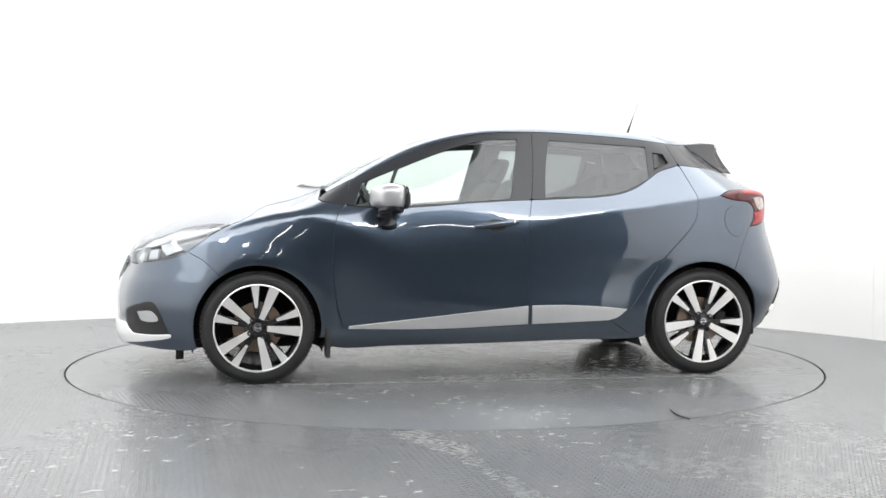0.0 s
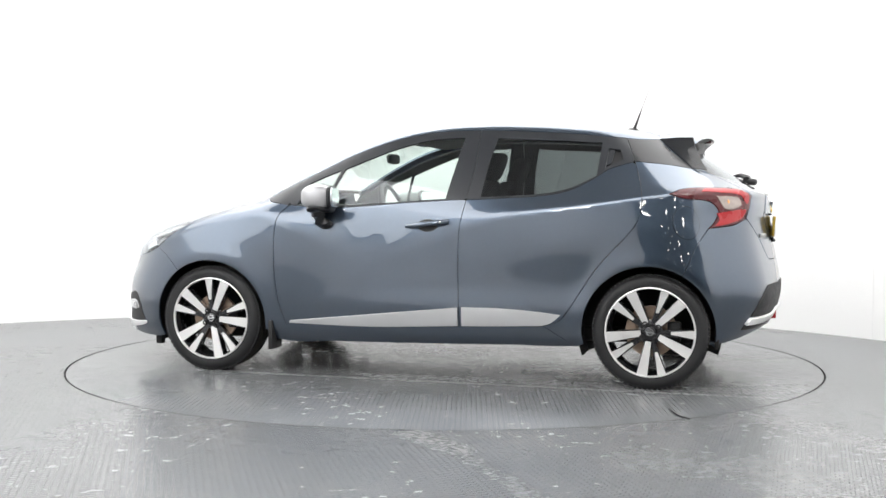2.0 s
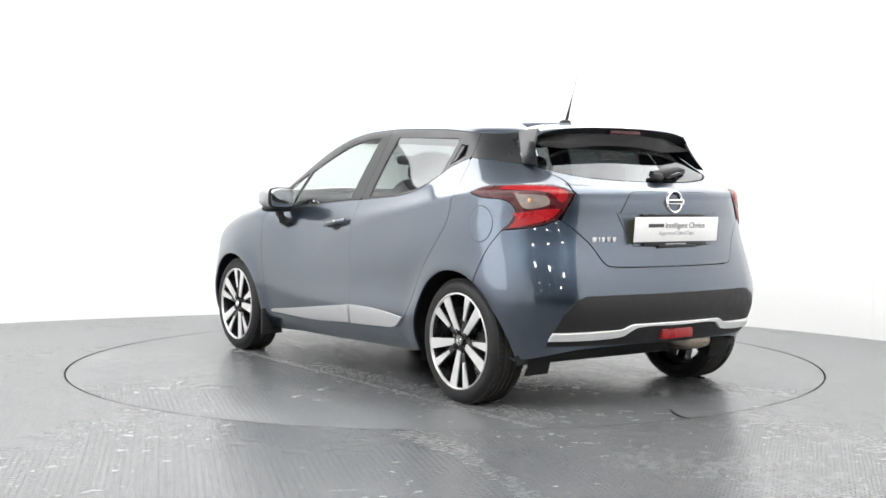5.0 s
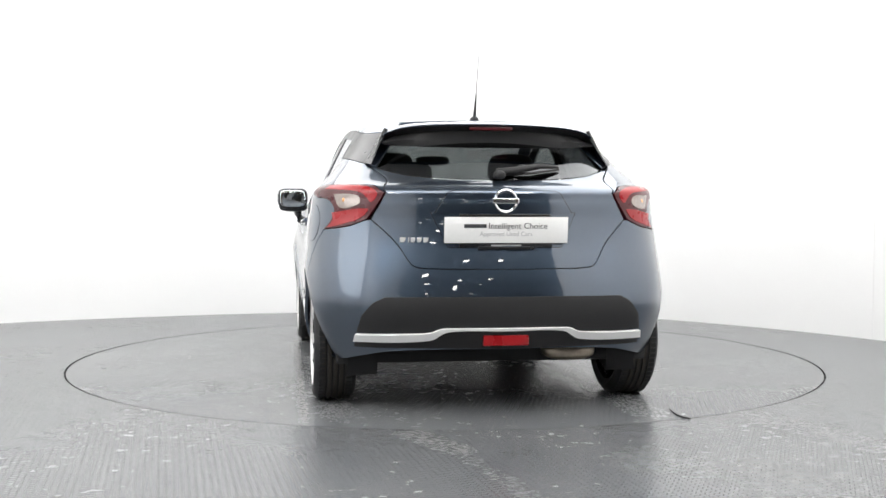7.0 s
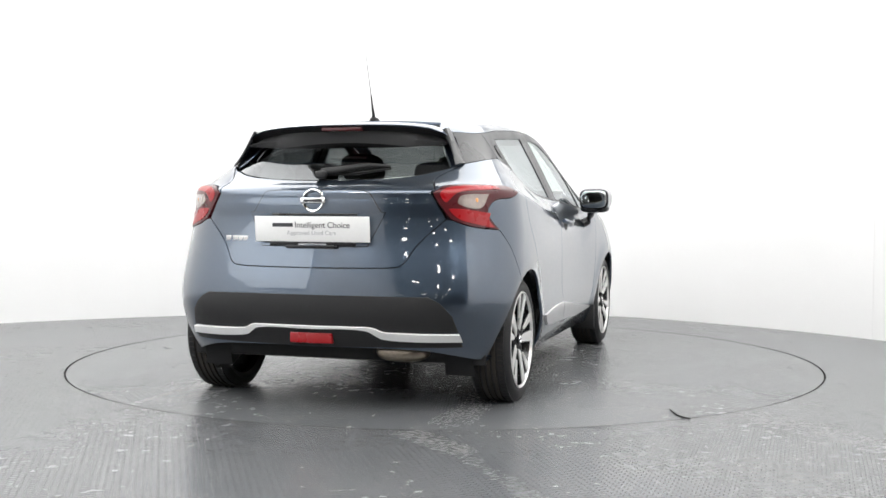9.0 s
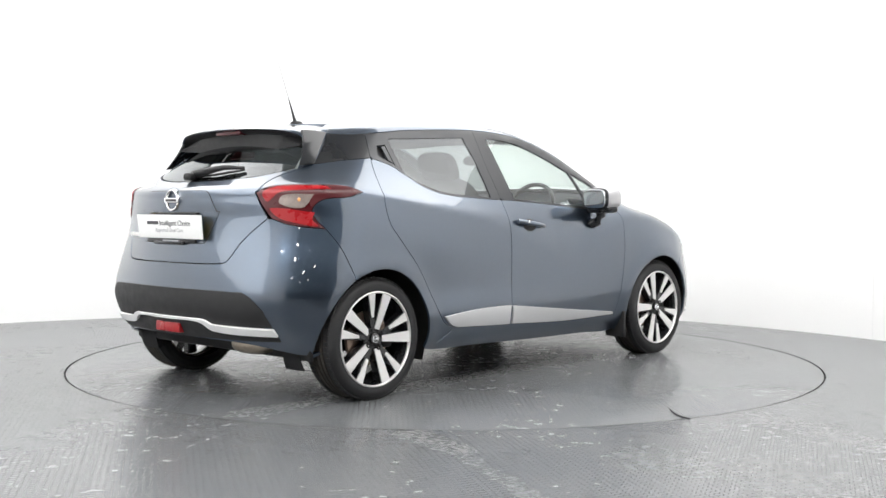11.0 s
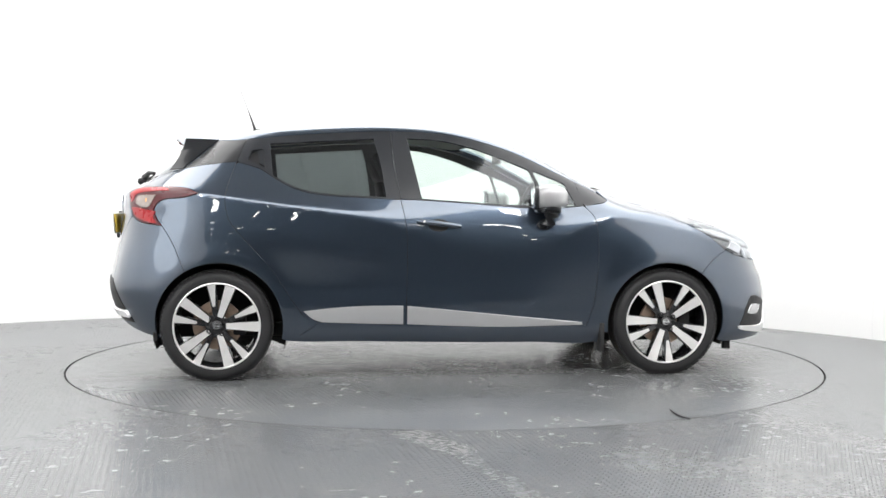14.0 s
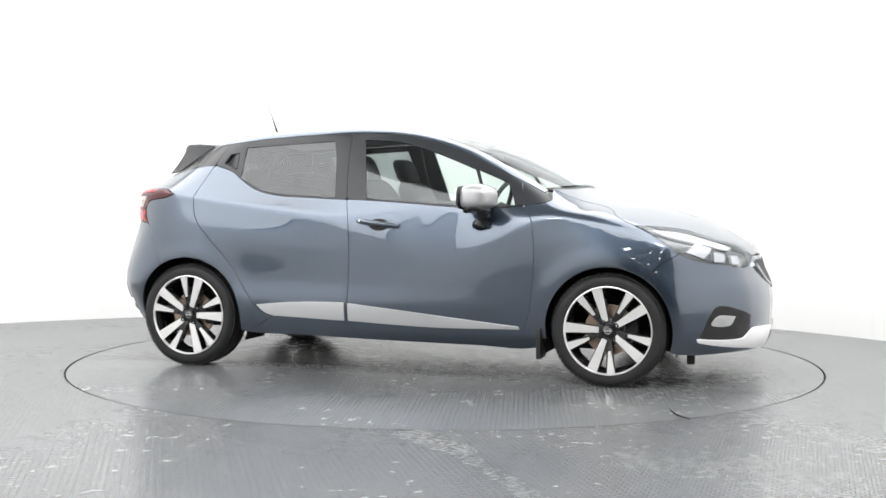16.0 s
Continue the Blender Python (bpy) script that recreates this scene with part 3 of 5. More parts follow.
def skin(chart, outline, holes, step, inset, lift, skirt, lines, open_mid):
    key = (np.round(outline, 5).tobytes(), tuple(chart.w), step, inset, lift, skirt)
    if key in SKINS:
        return SKINS[key]
    q = thin_out(chart.flat(outline))
    if area_of(q) < 0:
        q = q[::-1]
    if open_mid:
        # the open edge along the middle follows the surface
        on_mid = np.abs(chart.lift(q)[:, 1]) < 0.003
        fine = []
        for i in range(len(q)):
            j = (i + 1) % len(q)
            n = int(np.linalg.norm(q[j] - q[i]) / 0.014) if on_mid[i] and on_mid[j] else 1
            fine += [q[i] + (q[j] - q[i]) * k / max(n, 1) for k in range(max(n, 1))]
        q = np.array(fine)
    mid = np.zeros(len(q), bool)
    if open_mid:
        mid = np.abs(chart.lift(q)[:, 1]) < 0.003
    r = shrink(q, inset)
    if open_mid:
        r[mid] = q[mid]
    loops = [r]
    for hole in holes:
        h = thin_out(chart.flat(hole))
        if area_of(h) > 0:
            h = h[::-1]
        loops.append(shrink(h, inset))
    lo, hi = r.min(0), r.max(0)
    gx, gy = np.meshgrid(np.arange(lo[0], hi[0], step), np.arange(lo[1], hi[1], step))
    gx = gx + 0.5 * step * (np.arange(gx.shape[0]) % 2)[:, None]
    g = np.stack([gx.ravel(), gy.ravel()], -1)
    ok = inside_poly(g, shrink(r, step * 0.3))
    for h in loops[1:]:
        ok &= ~inside_poly(g, shrink(h, step * 0.3))
    g = g[ok]
    edges, verts = [], []
    for l in loops:
        k = len(verts)
        verts += list(l)
        edges += [(k + i, k + (i + 1) % len(l)) for i in range(len(l))]
    for l in lines:
        l = chart.flat(l)
        l = l[inside_poly(l, shrink(r, 0.003))]
        for h in loops[1:]:
            l = l[~inside_poly(l, h)]
        if len(l) > 2:
            k = len(verts)
            verts += list(l)
            edges += [(k + i, k + i + 1) for i in range(len(l) - 1) if np.linalg.norm(l[i + 1] - l[i]) < 0.03]
            tree = l
            d = np.min(np.linalg.norm(g[:, None] - tree[None], axis=2), axis=1) if len(g) else np.zeros(0)
            g = g[d > step * 0.35]
    verts += list(g)
    ov, oe, of, _, _, _ = delaunay_2d_cdt([Vector(v) for v in verts], edges, [], 0, 1e-6)
    V = np.array([tuple(v) for v in ov])
    T = np.array([tuple(f) for f in of])
    c = V[T].mean(1)
    ok = inside_poly(c, r)
    for h in loops[1:]:
        ok &= ~inside_poly(c, h)
    T = T[ok]
    P = chart.lift(V)
    N = body_normal(P)
    P = P + lift * N
    if area_of(V[T[0]]) * 1 < 0:
        T = T[:, ::-1]
    if np.mean(np.einsum("ij,ij->i", np.cross(P[T[:, 1]] - P[T[:, 0]], P[T[:, 2]] - P[T[:, 0]]), N[T[:, 0]])) < 0:
        T = T[:, ::-1]
    faces = [tuple(t) for t in T]
    VV, NN = [P], [N]
    count = len(P)
    for li, l in enumerate(loops):
        A = chart.lift(l)
        n = body_normal(A)
        A = A + lift * n
        e = np.roll(A, -1, 0) - np.roll(A, 1, 0)
        side = np.cross(e, n)
        side /= np.linalg.norm(side, axis=1)[:, None] + 1e-12
        B = A - (skirt + max(lift, 0)) * n
        C = A - 0.0015 * n + 0.0008 * side
        k, m = count, len(l)
        VV += [A, C, B]
        NN += [(n + 0.5 * side), (side + 0.3 * n), side]
        count += 3 * m
        for i in range(m):
            j = (i + 1) % m
            if li == 0 and mid[i] and mid[j]:
                continue
            for s0 in (0, m):
                f = (k + s0 + i, k + s0 + m + i, k + s0 + m + j, k + s0 + j)
                faces.append(f)
    P, N = np.concatenate(VV), np.concatenate(NN)
    N = N / (np.linalg.norm(N, axis=1)[:, None] + 1e-12)
    SKINS[key] = (P, N, faces)
    return SKINS[key]


# ---- the shared lines of the body ----
ROOF_SEAM = on_side(-1.300, 1.331, -1.186, 1.327, -1.106, 1.333, -0.984, 1.345, -0.855, 1.359, -0.531, 1.379, -0.300, 1.387, -0.043, 1.378, 0.119, 1.352, 0.281, 1.310, 0.443, 1.252, 0.603, 1.176, 0.763, 1.098, 0.886, 1.036, 0.936, 0.998)
GAP_C = on_side(-1.109, 1.333, -1.161, 1.202, -1.196, 1.097, -1.215, 1.008, -1.211, 0.940, -1.189, 0.871, -1.133, 0.800, -0.978, 0.628, -0.823, 0.393, -0.777, 0.345, -0.699, 0.319)
DOOR_LOW = on_side(-0.699, 0.319, -0.511, 0.310, -0.235, 0.300, 0.277, 0.279, 0.800, 0.283)
GAP_B = on_side(-0.297, 1.387, -0.286, 1.199, -0.257, 1.006, -0.229, 0.849, -0.222, 0.692, -0.228, 0.409, -0.235, 0.300)
GAP_A = on_side(0.800, 0.283, 0.837, 0.410, 0.859, 0.601, 0.858, 0.790, 0.839, 0.899, 0.792, 0.965, 0.757, 1.100)
BELT = on_side(-1.161, 1.202, -1.032, 1.163, -0.961, 1.118, -0.865, 1.064, -0.768, 1.032, -0.641, 1.014, -0.516, 1.008, -0.342, 0.999, -0.253, 0.996, -0.137, 0.992, 0.117, 0.976, 0.332, 0.959, 0.459, 0.951, 0.623, 0.949, 0.792, 0.965)
CREASE = on_side(*np.stack([np.linspace(-1.34, 1.25, 60), CREASE_Z(np.linspace(-1.34, 1.25, 60))], -1).ravel())
CREASE_UP, CREASE_DOWN = (on_side(*np.stack([np.linspace(-1.34, 1.25, 60), CREASE_Z(np.linspace(-1.34, 1.25, 60)) + d], -1).ravel()) for d in (0.007, -0.007))
CREASES = (CREASE, CREASE_UP, CREASE_DOWN)
LAMP_TOP = in_space(-1.360, 0.854, 1.026, -1.422, 0.813, 1.053, -1.562, 0.735, 1.062, -1.704, 0.590, 1.055, -1.765, 0.543, 1.022)
LAMP_INNER = in_space(-1.765, 0.543, 1.022, -1.755, 0.577, 0.962, -1.728, 0.618, 0.896)
LAMP_LOW = in_space(-1.728, 0.618, 0.896, -1.675, 0.697, 0.866, -1.549, 0.802, 0.848)
LAMP_FRONT = in_space(-1.549, 0.802, 0.848, -1.584, 0.776, 0.889, -1.604, 0.763, 0.938, -1.561, 0.787, 0.986, -1.436, 0.840, 1.002, -1.360, 0.854, 1.026)
GATE_GAP = in_space(-1.184, 0.410, 1.383, -1.262, 0.475, 1.328, -1.340, 0.534, 1.266, -1.464, 0.609, 1.164)
GATE_LOWER_GAP = in_space(-1.464, 0.609, 1.164, -1.575, 0.565, 1.125, -1.680, 0.535, 1.082, -1.765, 0.543, 1.022)
PILLAR_LOW = on_side(-1.464, 1.164, -1.341, 1.184, -1.240, 1.195, -1.161, 1.202)
def laid(chart, line):
    return chart.lift(chart.flat(line))


LAMP_TOP, LAMP_INNER, LAMP_LOW, LAMP_FRONT, GATE_LOWER_GAP = (laid(REARQ, l) for l in (LAMP_TOP, LAMP_INNER, LAMP_LOW, LAMP_FRONT, GATE_LOWER_GAP))
BUMPER_GAP_R = on_side(LAMP_LOW[-1, 0], LAMP_LOW[-1, 2], -1.497, 0.758, -1.440, 0.625)
GATE_LOW = on_back(0.600, 0.896, 0.492, 0.789, 0.432, 0.697, 0.400, 0.680, 0.256, 0.675, 0.0, 0.674)
BONNET_GAP = on_top(0.91, 0.60, 1.05, 0.60, 1.19, 0.61, 1.255, 0.66, 1.283, 0.735, 1.322, 0.785, 1.390, 0.800)
HEAD_TOP = in_space(1.390, 0.800, 0.860, 1.490, 0.706, 0.858, 1.639, 0.590, 0.838, 1.785, 0.535, 0.788, 1.882, 0.443, 0.753, 1.967, 0.297, 0.690)
HEAD_LOW = in_space(1.967, 0.297, 0.690, 1.943, 0.420, 0.638, 1.838, 0.633, 0.652, 1.757, 0.714, 0.667, 1.689, 0.764, 0.684, 1.627, 0.797, 0.712)
HEAD_BACK = in_space(1.627, 0.797, 0.712, 1.576, 0.811, 0.748, 1.505, 0.812, 0.801, 1.443, 0.806, 0.836, 1.390, 0.800, 0.860)
HEAD_TOP, HEAD_LOW, HEAD_BACK = (laid(NOSE, l) for l in (HEAD_TOP, HEAD_LOW, HEAD_BACK))
FRONT_ARCH, REAR_ARCH = (1.2625, 0.338), (-1.252, 0.345)


def both_sides(build):
    return [build(False), build(True)]


def car_body(car):
    # wings, quarters, sills
    def wing(flip):
        top = on_side(0.936, 0.998, 0.93, 1.028)
        line = outline_of(GAP_A[np.argmin(np.abs(GAP_A[:, 2] - 0.283)):][:len(cut(GAP_A, lambda p: p[:, 2] < 0.966))], on_side(0.792, 0.965, 0.860, 0.974, 0.912, 0.984, 0.936, 0.998), BONNET_GAP, HEAD_BACK[::-1],
                          on_side(1.627, 0.712, 1.54, 0.662, 1.456, 0.580), arch(*FRONT_ARCH, 55, 190), on_side(0.905, 0.244, 0.880, 0.185, 0.850, 0.19, 0.800, 0.283))
        return sheet("front_wing", SIDE, line, PAINT, car, lines=CREASES, flip=flip)
    both_sides(wing)

    def quarter(flip):
        line = outline_of(GAP_C[np.argmin(np.abs(GAP_C[:, 2] - 1.202)):][::-1], PILLAR_LOW[::-1], GATE_LOWER_GAP, LAMP_TOP[::-1], LAMP_FRONT[::-1], BUMPER_GAP_R,
                          arch(*REAR_ARCH, 120.5, -12), on_side(-0.905, 0.222, -0.86, 0.215, -0.800, 0.255, -0.699, 0.319))
        return sheet("rear_quarter_panel", HAUNCH, line, PAINT, car, lines=CREASES, flip=flip, step=0.018)
    quarters = both_sides(quarter)
    sheet("fuel_flap", HAUNCH, in_space(*flap_points()), PAINT, quarters[0], lift=0.0025, inset=0.0, skirt=0.004)
    ring = in_space(*flap_points(1.03))
    sheet("gap_ring", HAUNCH, ring, GAP_AND_SHADE, quarters[0], lift=0.0008, inset=0.0, skirt=0.002)

    def sill(flip):
        line = outline_of(on_side(-0.80, 0.252, -0.699, 0.317), DOOR_LOW, on_side(0.800, 0.283, 0.850, 0.188, 0.5, 0.188, 0.12, 0.192, -0.515, 0.207, -0.86, 0.215, -0.80, 0.252))
        return sheet("sill", SIDE, line, PAINT, car, flip=flip, inset=0.0003)
    both_sides(sill)

    def pillar(flip):
        line = outline_of(ROOF_SEAM[(ROOF_SEAM[:, 0] < -1.105)][::-1], GATE_GAP[GATE_GAP[:, 0] < -1.29], PILLAR_LOW, GAP_C[GAP_C[:, 2] > 1.203][::-1])
        return sheet("rear_pillar_panel", HAUNCH, line, GLOSS_BLACK, car, "gloss black rear pillar panel", flip=flip, step=0.015)
    both_sides(pillar)

    # upper skins
    seam = ROOF_SEAM
    back_top = on_top(-1.30, 0.435, -1.184, 0.400, -1.175, 0.2, -1.17, 0.0)
    screen_top = on_top(0.36, 0.0, 0.335, 0.3, 0.27, 0.48, 0.235, 0.545)
    screen_side = on_top(0.235, 0.545, 0.50, 0.580, 0.70, 0.612, 0.865, 0.638)
    screen_low = on_top(0.865, 0.638, 0.96, 0.40, 1.02, 0.0)
    line = outline_of(screen_top, screen_side, on_top(0.865, 0.638, 0.895, 0.655), cut(seam, lambda p: (p[:, 0] > -1.292) & (p[:, 0] < 0.89))[::-1], GATE_GAP[GATE_GAP[:, 0] > -1.290][::-1], on_top(-1.182, 0.40, -1.175, 0.2, -1.17, 0.0))
    sheet("roof", TOP, line, PAINT, car, both=True, open_mid=True, inset=0.002, step=0.02)
    line = outline_of(screen_top, screen_side, screen_low)
    sheet("windscreen", SCREEN, line, GLASS, car, "clear curved windscreen", both=True, open_mid=True, skirt=0.004)
    nose_edge = on_front(0.27, 0.694, 0.15, 0.694, 0, 0.694)
    line = outline_of(on_top(1.06, 0.0, 1.0, 0.40, 0.91, 0.60), BONNET_GAP, HEAD_TOP, nose_edge)
    sheet("bonnet", TOP, line, PAINT, car, both=True, open_mid=True, step=0.025)
    line = outline_of(on_top(1.02, 0.0, 0.96, 0.40, 0.865, 0.638, 0.91, 0.60, 1.0, 0.40, 1.06, 0.0))
    sheet("cowl", TOP, line, PLASTIC, car, "black plastic cowl under the windscreen", both=True, open_mid=True, lift=-0.008)

    def sail(flip):
        line = outline_of(cut(seam, lambda p: p[:, 0] > 0.757), on_side(0.936, 0.998, 0.912, 0.984, 0.860, 0.974, 0.792, 0.965, 0.757, 1.098))
        return sheet("mirror_sail_panel", SIDE, line, FRAME_BLACK, car, "satin black corner panel", flip=flip, step=0.015)
    both_sides(sail)


def flap_points(k=1.0):
    c, out = np.array([-1.438, 0.838, 0.876]), []
    for i in range(33):
        a = 2 * math.pi * i / 32
        out += [c[0] + 0.087 * k * math.cos(a), c[1] - 0.03 * math.cos(a), c[2] + 0.085 * k * math.sin(a)]
    return out


def window_line(*xz):
    return outline_of(*[on_side(*seg) for seg in xz])


WIN_FRONT = window_line((-0.207, 1.344, -0.017, 1.333, 0.162, 1.291, 0.338, 1.228, 0.484, 1.169), (0.484, 1.169, 0.530, 1.060, 0.566, 0.960), (0.566, 0.960, 0.312, 0.972, 0.110, 0.985, -0.135, 1.002), (-0.135, 1.002, -0.172, 1.18, -0.207, 1.344))
WIN_SMALL = window_line((0.510, 1.163, 0.600, 1.127, 0.689, 1.088), (0.689, 1.088, 0.718, 1.02, 0.740, 0.966), (0.740, 0.966, 0.660, 0.958, 0.589, 0.959), (0.589, 0.959, 0.550, 1.06, 0.510, 1.163))
WIN_REAR = window_line((-0.978, 1.308, -0.658, 1.326, -0.399, 1.340), (-0.399, 1.340, -0.363, 1.199, -0.336, 1.010), (-0.336, 1.010, -0.516, 1.019, -0.642, 1.026, -0.769, 1.045, -0.866, 1.077, -0.962, 1.128), (-0.962, 1.128, -0.970, 1.22, -0.978, 1.308))


def doors(car):
    belt = lambda a, b: BELT[(BELT[:, 0] > a) & (BELT[:, 0] < b)]
    for flip in (False, True):
        s = -1 if flip else 1
        low_b = GAP_B[GAP_B[:, 2] < 0.994]
        up_b = GAP_B[GAP_B[:, 2] > 0.994]
        low_a = GAP_A[GAP_A[:, 2] < 0.963]
        up_a = GAP_A[GAP_A[:, 2] > 0.967]
        front = sheet("front_door", SIDE, outline_of(belt(-0.252, 0.79), low_a[::-1], DOOR_LOW[DOOR_LOW[:, 0] > -0.233][::-1], low_b[::-1]), PAINT, car, lines=CREASES, flip=flip, step=0.02)
        frame_line = outline_of(belt(-0.252, 0.79), up_a, cut(ROOF_SEAM, lambda p: (p[:, 0] > -0.296) & (p[:, 0] < 0.755))[::-1], up_b)
        sheet("window_frame", SIDE, frame_line, FRAME_BLACK, front, "satin dark window frame", holes=(WIN_FRONT, WIN_SMALL), inset=0.0015, flip=flip, step=0.03)
        sheet("window", SIDE, WIN_FRONT, GLASS, front, "clear side window", inset=-0.004, lift=-0.004, skirt=0.003, flip=flip, step=0.05)
        sheet("quarter_light", SIDE, WIN_SMALL, GLASS, front, "small clear corner window", inset=-0.004, lift=-0.004, skirt=0.003, flip=flip, step=0.05)
        rear = sheet("rear_door", SIDE, outline_of(belt(-1.16, -0.257), low_b, DOOR_LOW[DOOR_LOW[:, 0] < -0.236][::-1], GAP_C[GAP_C[:, 2] < 1.2][::-1]), PAINT, car, lines=CREASES, flip=flip, step=0.02)
        vent = window_line((-1.078, 1.268, -1.017, 1.275), (-1.017, 1.275, -1.006, 1.172), (-1.006, 1.172, -1.100, 1.215), (-1.100, 1.215, -1.078, 1.268))
        frame_line = outline_of(belt(-1.16, -0.257), up_b[::-1], cut(ROOF_SEAM, lambda p: (p[:, 0] > -1.107) & (p[:, 0] < -0.299))[::-1], GAP_C[GAP_C[:, 2] > 1.204])
        sheet("window_frame", SIDE, frame_line, FRAME_BLACK, rear, "satin dark window frame", holes=(WIN_REAR, vent), inset=0.0015, flip=flip, step=0.03)
        sheet("window", SIDE, WIN_REAR, PRIVACY, rear, "dark privacy glass side window", inset=-0.004, lift=-0.004, skirt=0.003, flip=flip, step=0.05)
        sheet("hidden_handle", SIDE, vent, PLASTIC, rear, "black hidden door handle", inset=-0.002, lift=-0.022, skirt=0.003, flip=flip)
        grip = window_line((-1.047, 1.266, -1.020, 1.270), (-1.020, 1.270, -1.010, 1.182), (-1.010, 1.182, -1.036, 1.196), (-1.036, 1.196, -1.047, 1.266))
        sheet("grip", SIDE, grip, FRAME_BLACK, rear, inset=0, lift=-0.002, skirt=0.012, flip=flip)
        # bright wedge along the foot of the doors
        line = window_line((-0.795, 0.383, -0.636, 0.399, -0.448, 0.409, -0.246, 0.409), (-0.246, 0.409, -0.246, 0.306), (-0.246, 0.306, -0.386, 0.310, -0.690, 0.322), (-0.690, 0.322, -0.742, 0.339, -0.795, 0.383))
        sheet("trim_strip", SIDE, line, SILVER, rear, "brushed silver sill strip", inset=0.001, lift=0.011, skirt=0.004, flip=flip, step=0.03)
        line = window_line((-0.224, 0.407, 0.118, 0.372, 0.434, 0.339, 0.772, 0.306), (0.772, 0.306, 0.778, 0.292), (0.778, 0.292, 0.277, 0.286, -0.224, 0.306), (-0.224, 0.306, -0.224, 0.407))
        sheet("trim_strip", SIDE, line, SILVER, front, "brushed silver sill strip", inset=0.001, lift=0.011, skirt=0.004, flip=flip, step=0.03)
        # handle: a bowed grip over a flat dark oval that paints the cup's shade
        cup = [(-0.045 + 0.058 * math.cos(a), 0.853 + 0.034 * math.sin(a)) for a in (2 * math.pi * i / 24 for i in range(25))]
        cup = on_side(*[c for p in cup for c in p])
        sheet("handle_cup_shade", SIDE, cup[:-1], PLASTIC, front, "flat dark oval for the shade in the handle cup", inset=0, lift=0.0015, skirt=0.003, flip=flip, step=0.012)
        pts, rad = [], []
        for i in range(15):
            w = i / 14
            x, z = -0.166 + 0.241 * w, 0.876 - 0.029 * w
            y = float(side_y(np.array([x]), np.array([z]))[0]) + 0.012 + 0.020 * math.sin(math.pi * w) ** 0.6
            pts.append((x, s * y, z))
            rad.append(0.010 + 0.0045 * math.sin(math.pi * min(1, 0.15 + w * 0.9)) ** 0.5)
        bm = tube(pts, rad, 12)
        for v in bm.verts:
            v.co.z = v.co.z * 1.0
        part("handle", bm, PAINT, front, "painted bowed door handle")
        part("lock_button", blob(-0.135, s * 0.894, 0.8725, 0.006, 0.004, 0.006, 0.8), CHROME, front)
        # mirror on its stalk
        mirror = part("door_mirror", blob(0.573, s * 0.905, 1.012, 0.098, 0.100, 0.070, 0.62, lambda c: Vector((c.x * (1 - 0.25 * (c.x > 0) * abs(c.y) / 0.1) - 0.1 * s * c.y, c.y, c.z * (1.0 - 0.9 * max(0, c.x) ** 1.0 * 2) - 0.06 * abs(c.x)))), MIRROR_CAP, car, "silver-grey door mirror")
        part("mirror_glass", blob(0.470, s * 0.905, 1.006, 0.006, 0.083, 0.055, 0.5, lambda c: Vector((c.x - 0.1 * s * c.y, c.y, c.z))), MIRROR, mirror)
        part("mirror_rim", blob(0.486, s * 0.905, 1.006, 0.014, 0.094, 0.064, 0.5, lambda c: Vector((c.x - 0.1 * s * c.y, c.y, c.z))), GLOSS_BLACK, mirror, "black mirror rim")
        part("mirror_base", blob(0.555, s * 0.900, 0.955, 0.070, 0.092, 0.026, 0.7, lambda c: Vector((c.x, c.y, c.z - 0.25 * abs(c.x)))), GLOSS_BLACK, mirror, "black mirror underside")
        bm = tube([(0.575, s * 0.885, 0.955), (0.580, s * 0.868, 0.905), (0.570, s * 0.850, 0.868), (0.560, s * 0.825, 0.850)], [0.020, 0.024, 0.028, 0.026], 14)
        for v in bm.verts:
            v.co.x = 0.575 + (v.co.x - 0.575) * 1.7
        part("mirror_foot", bm, GLOSS_BLACK, mirror, "black mirror foot")


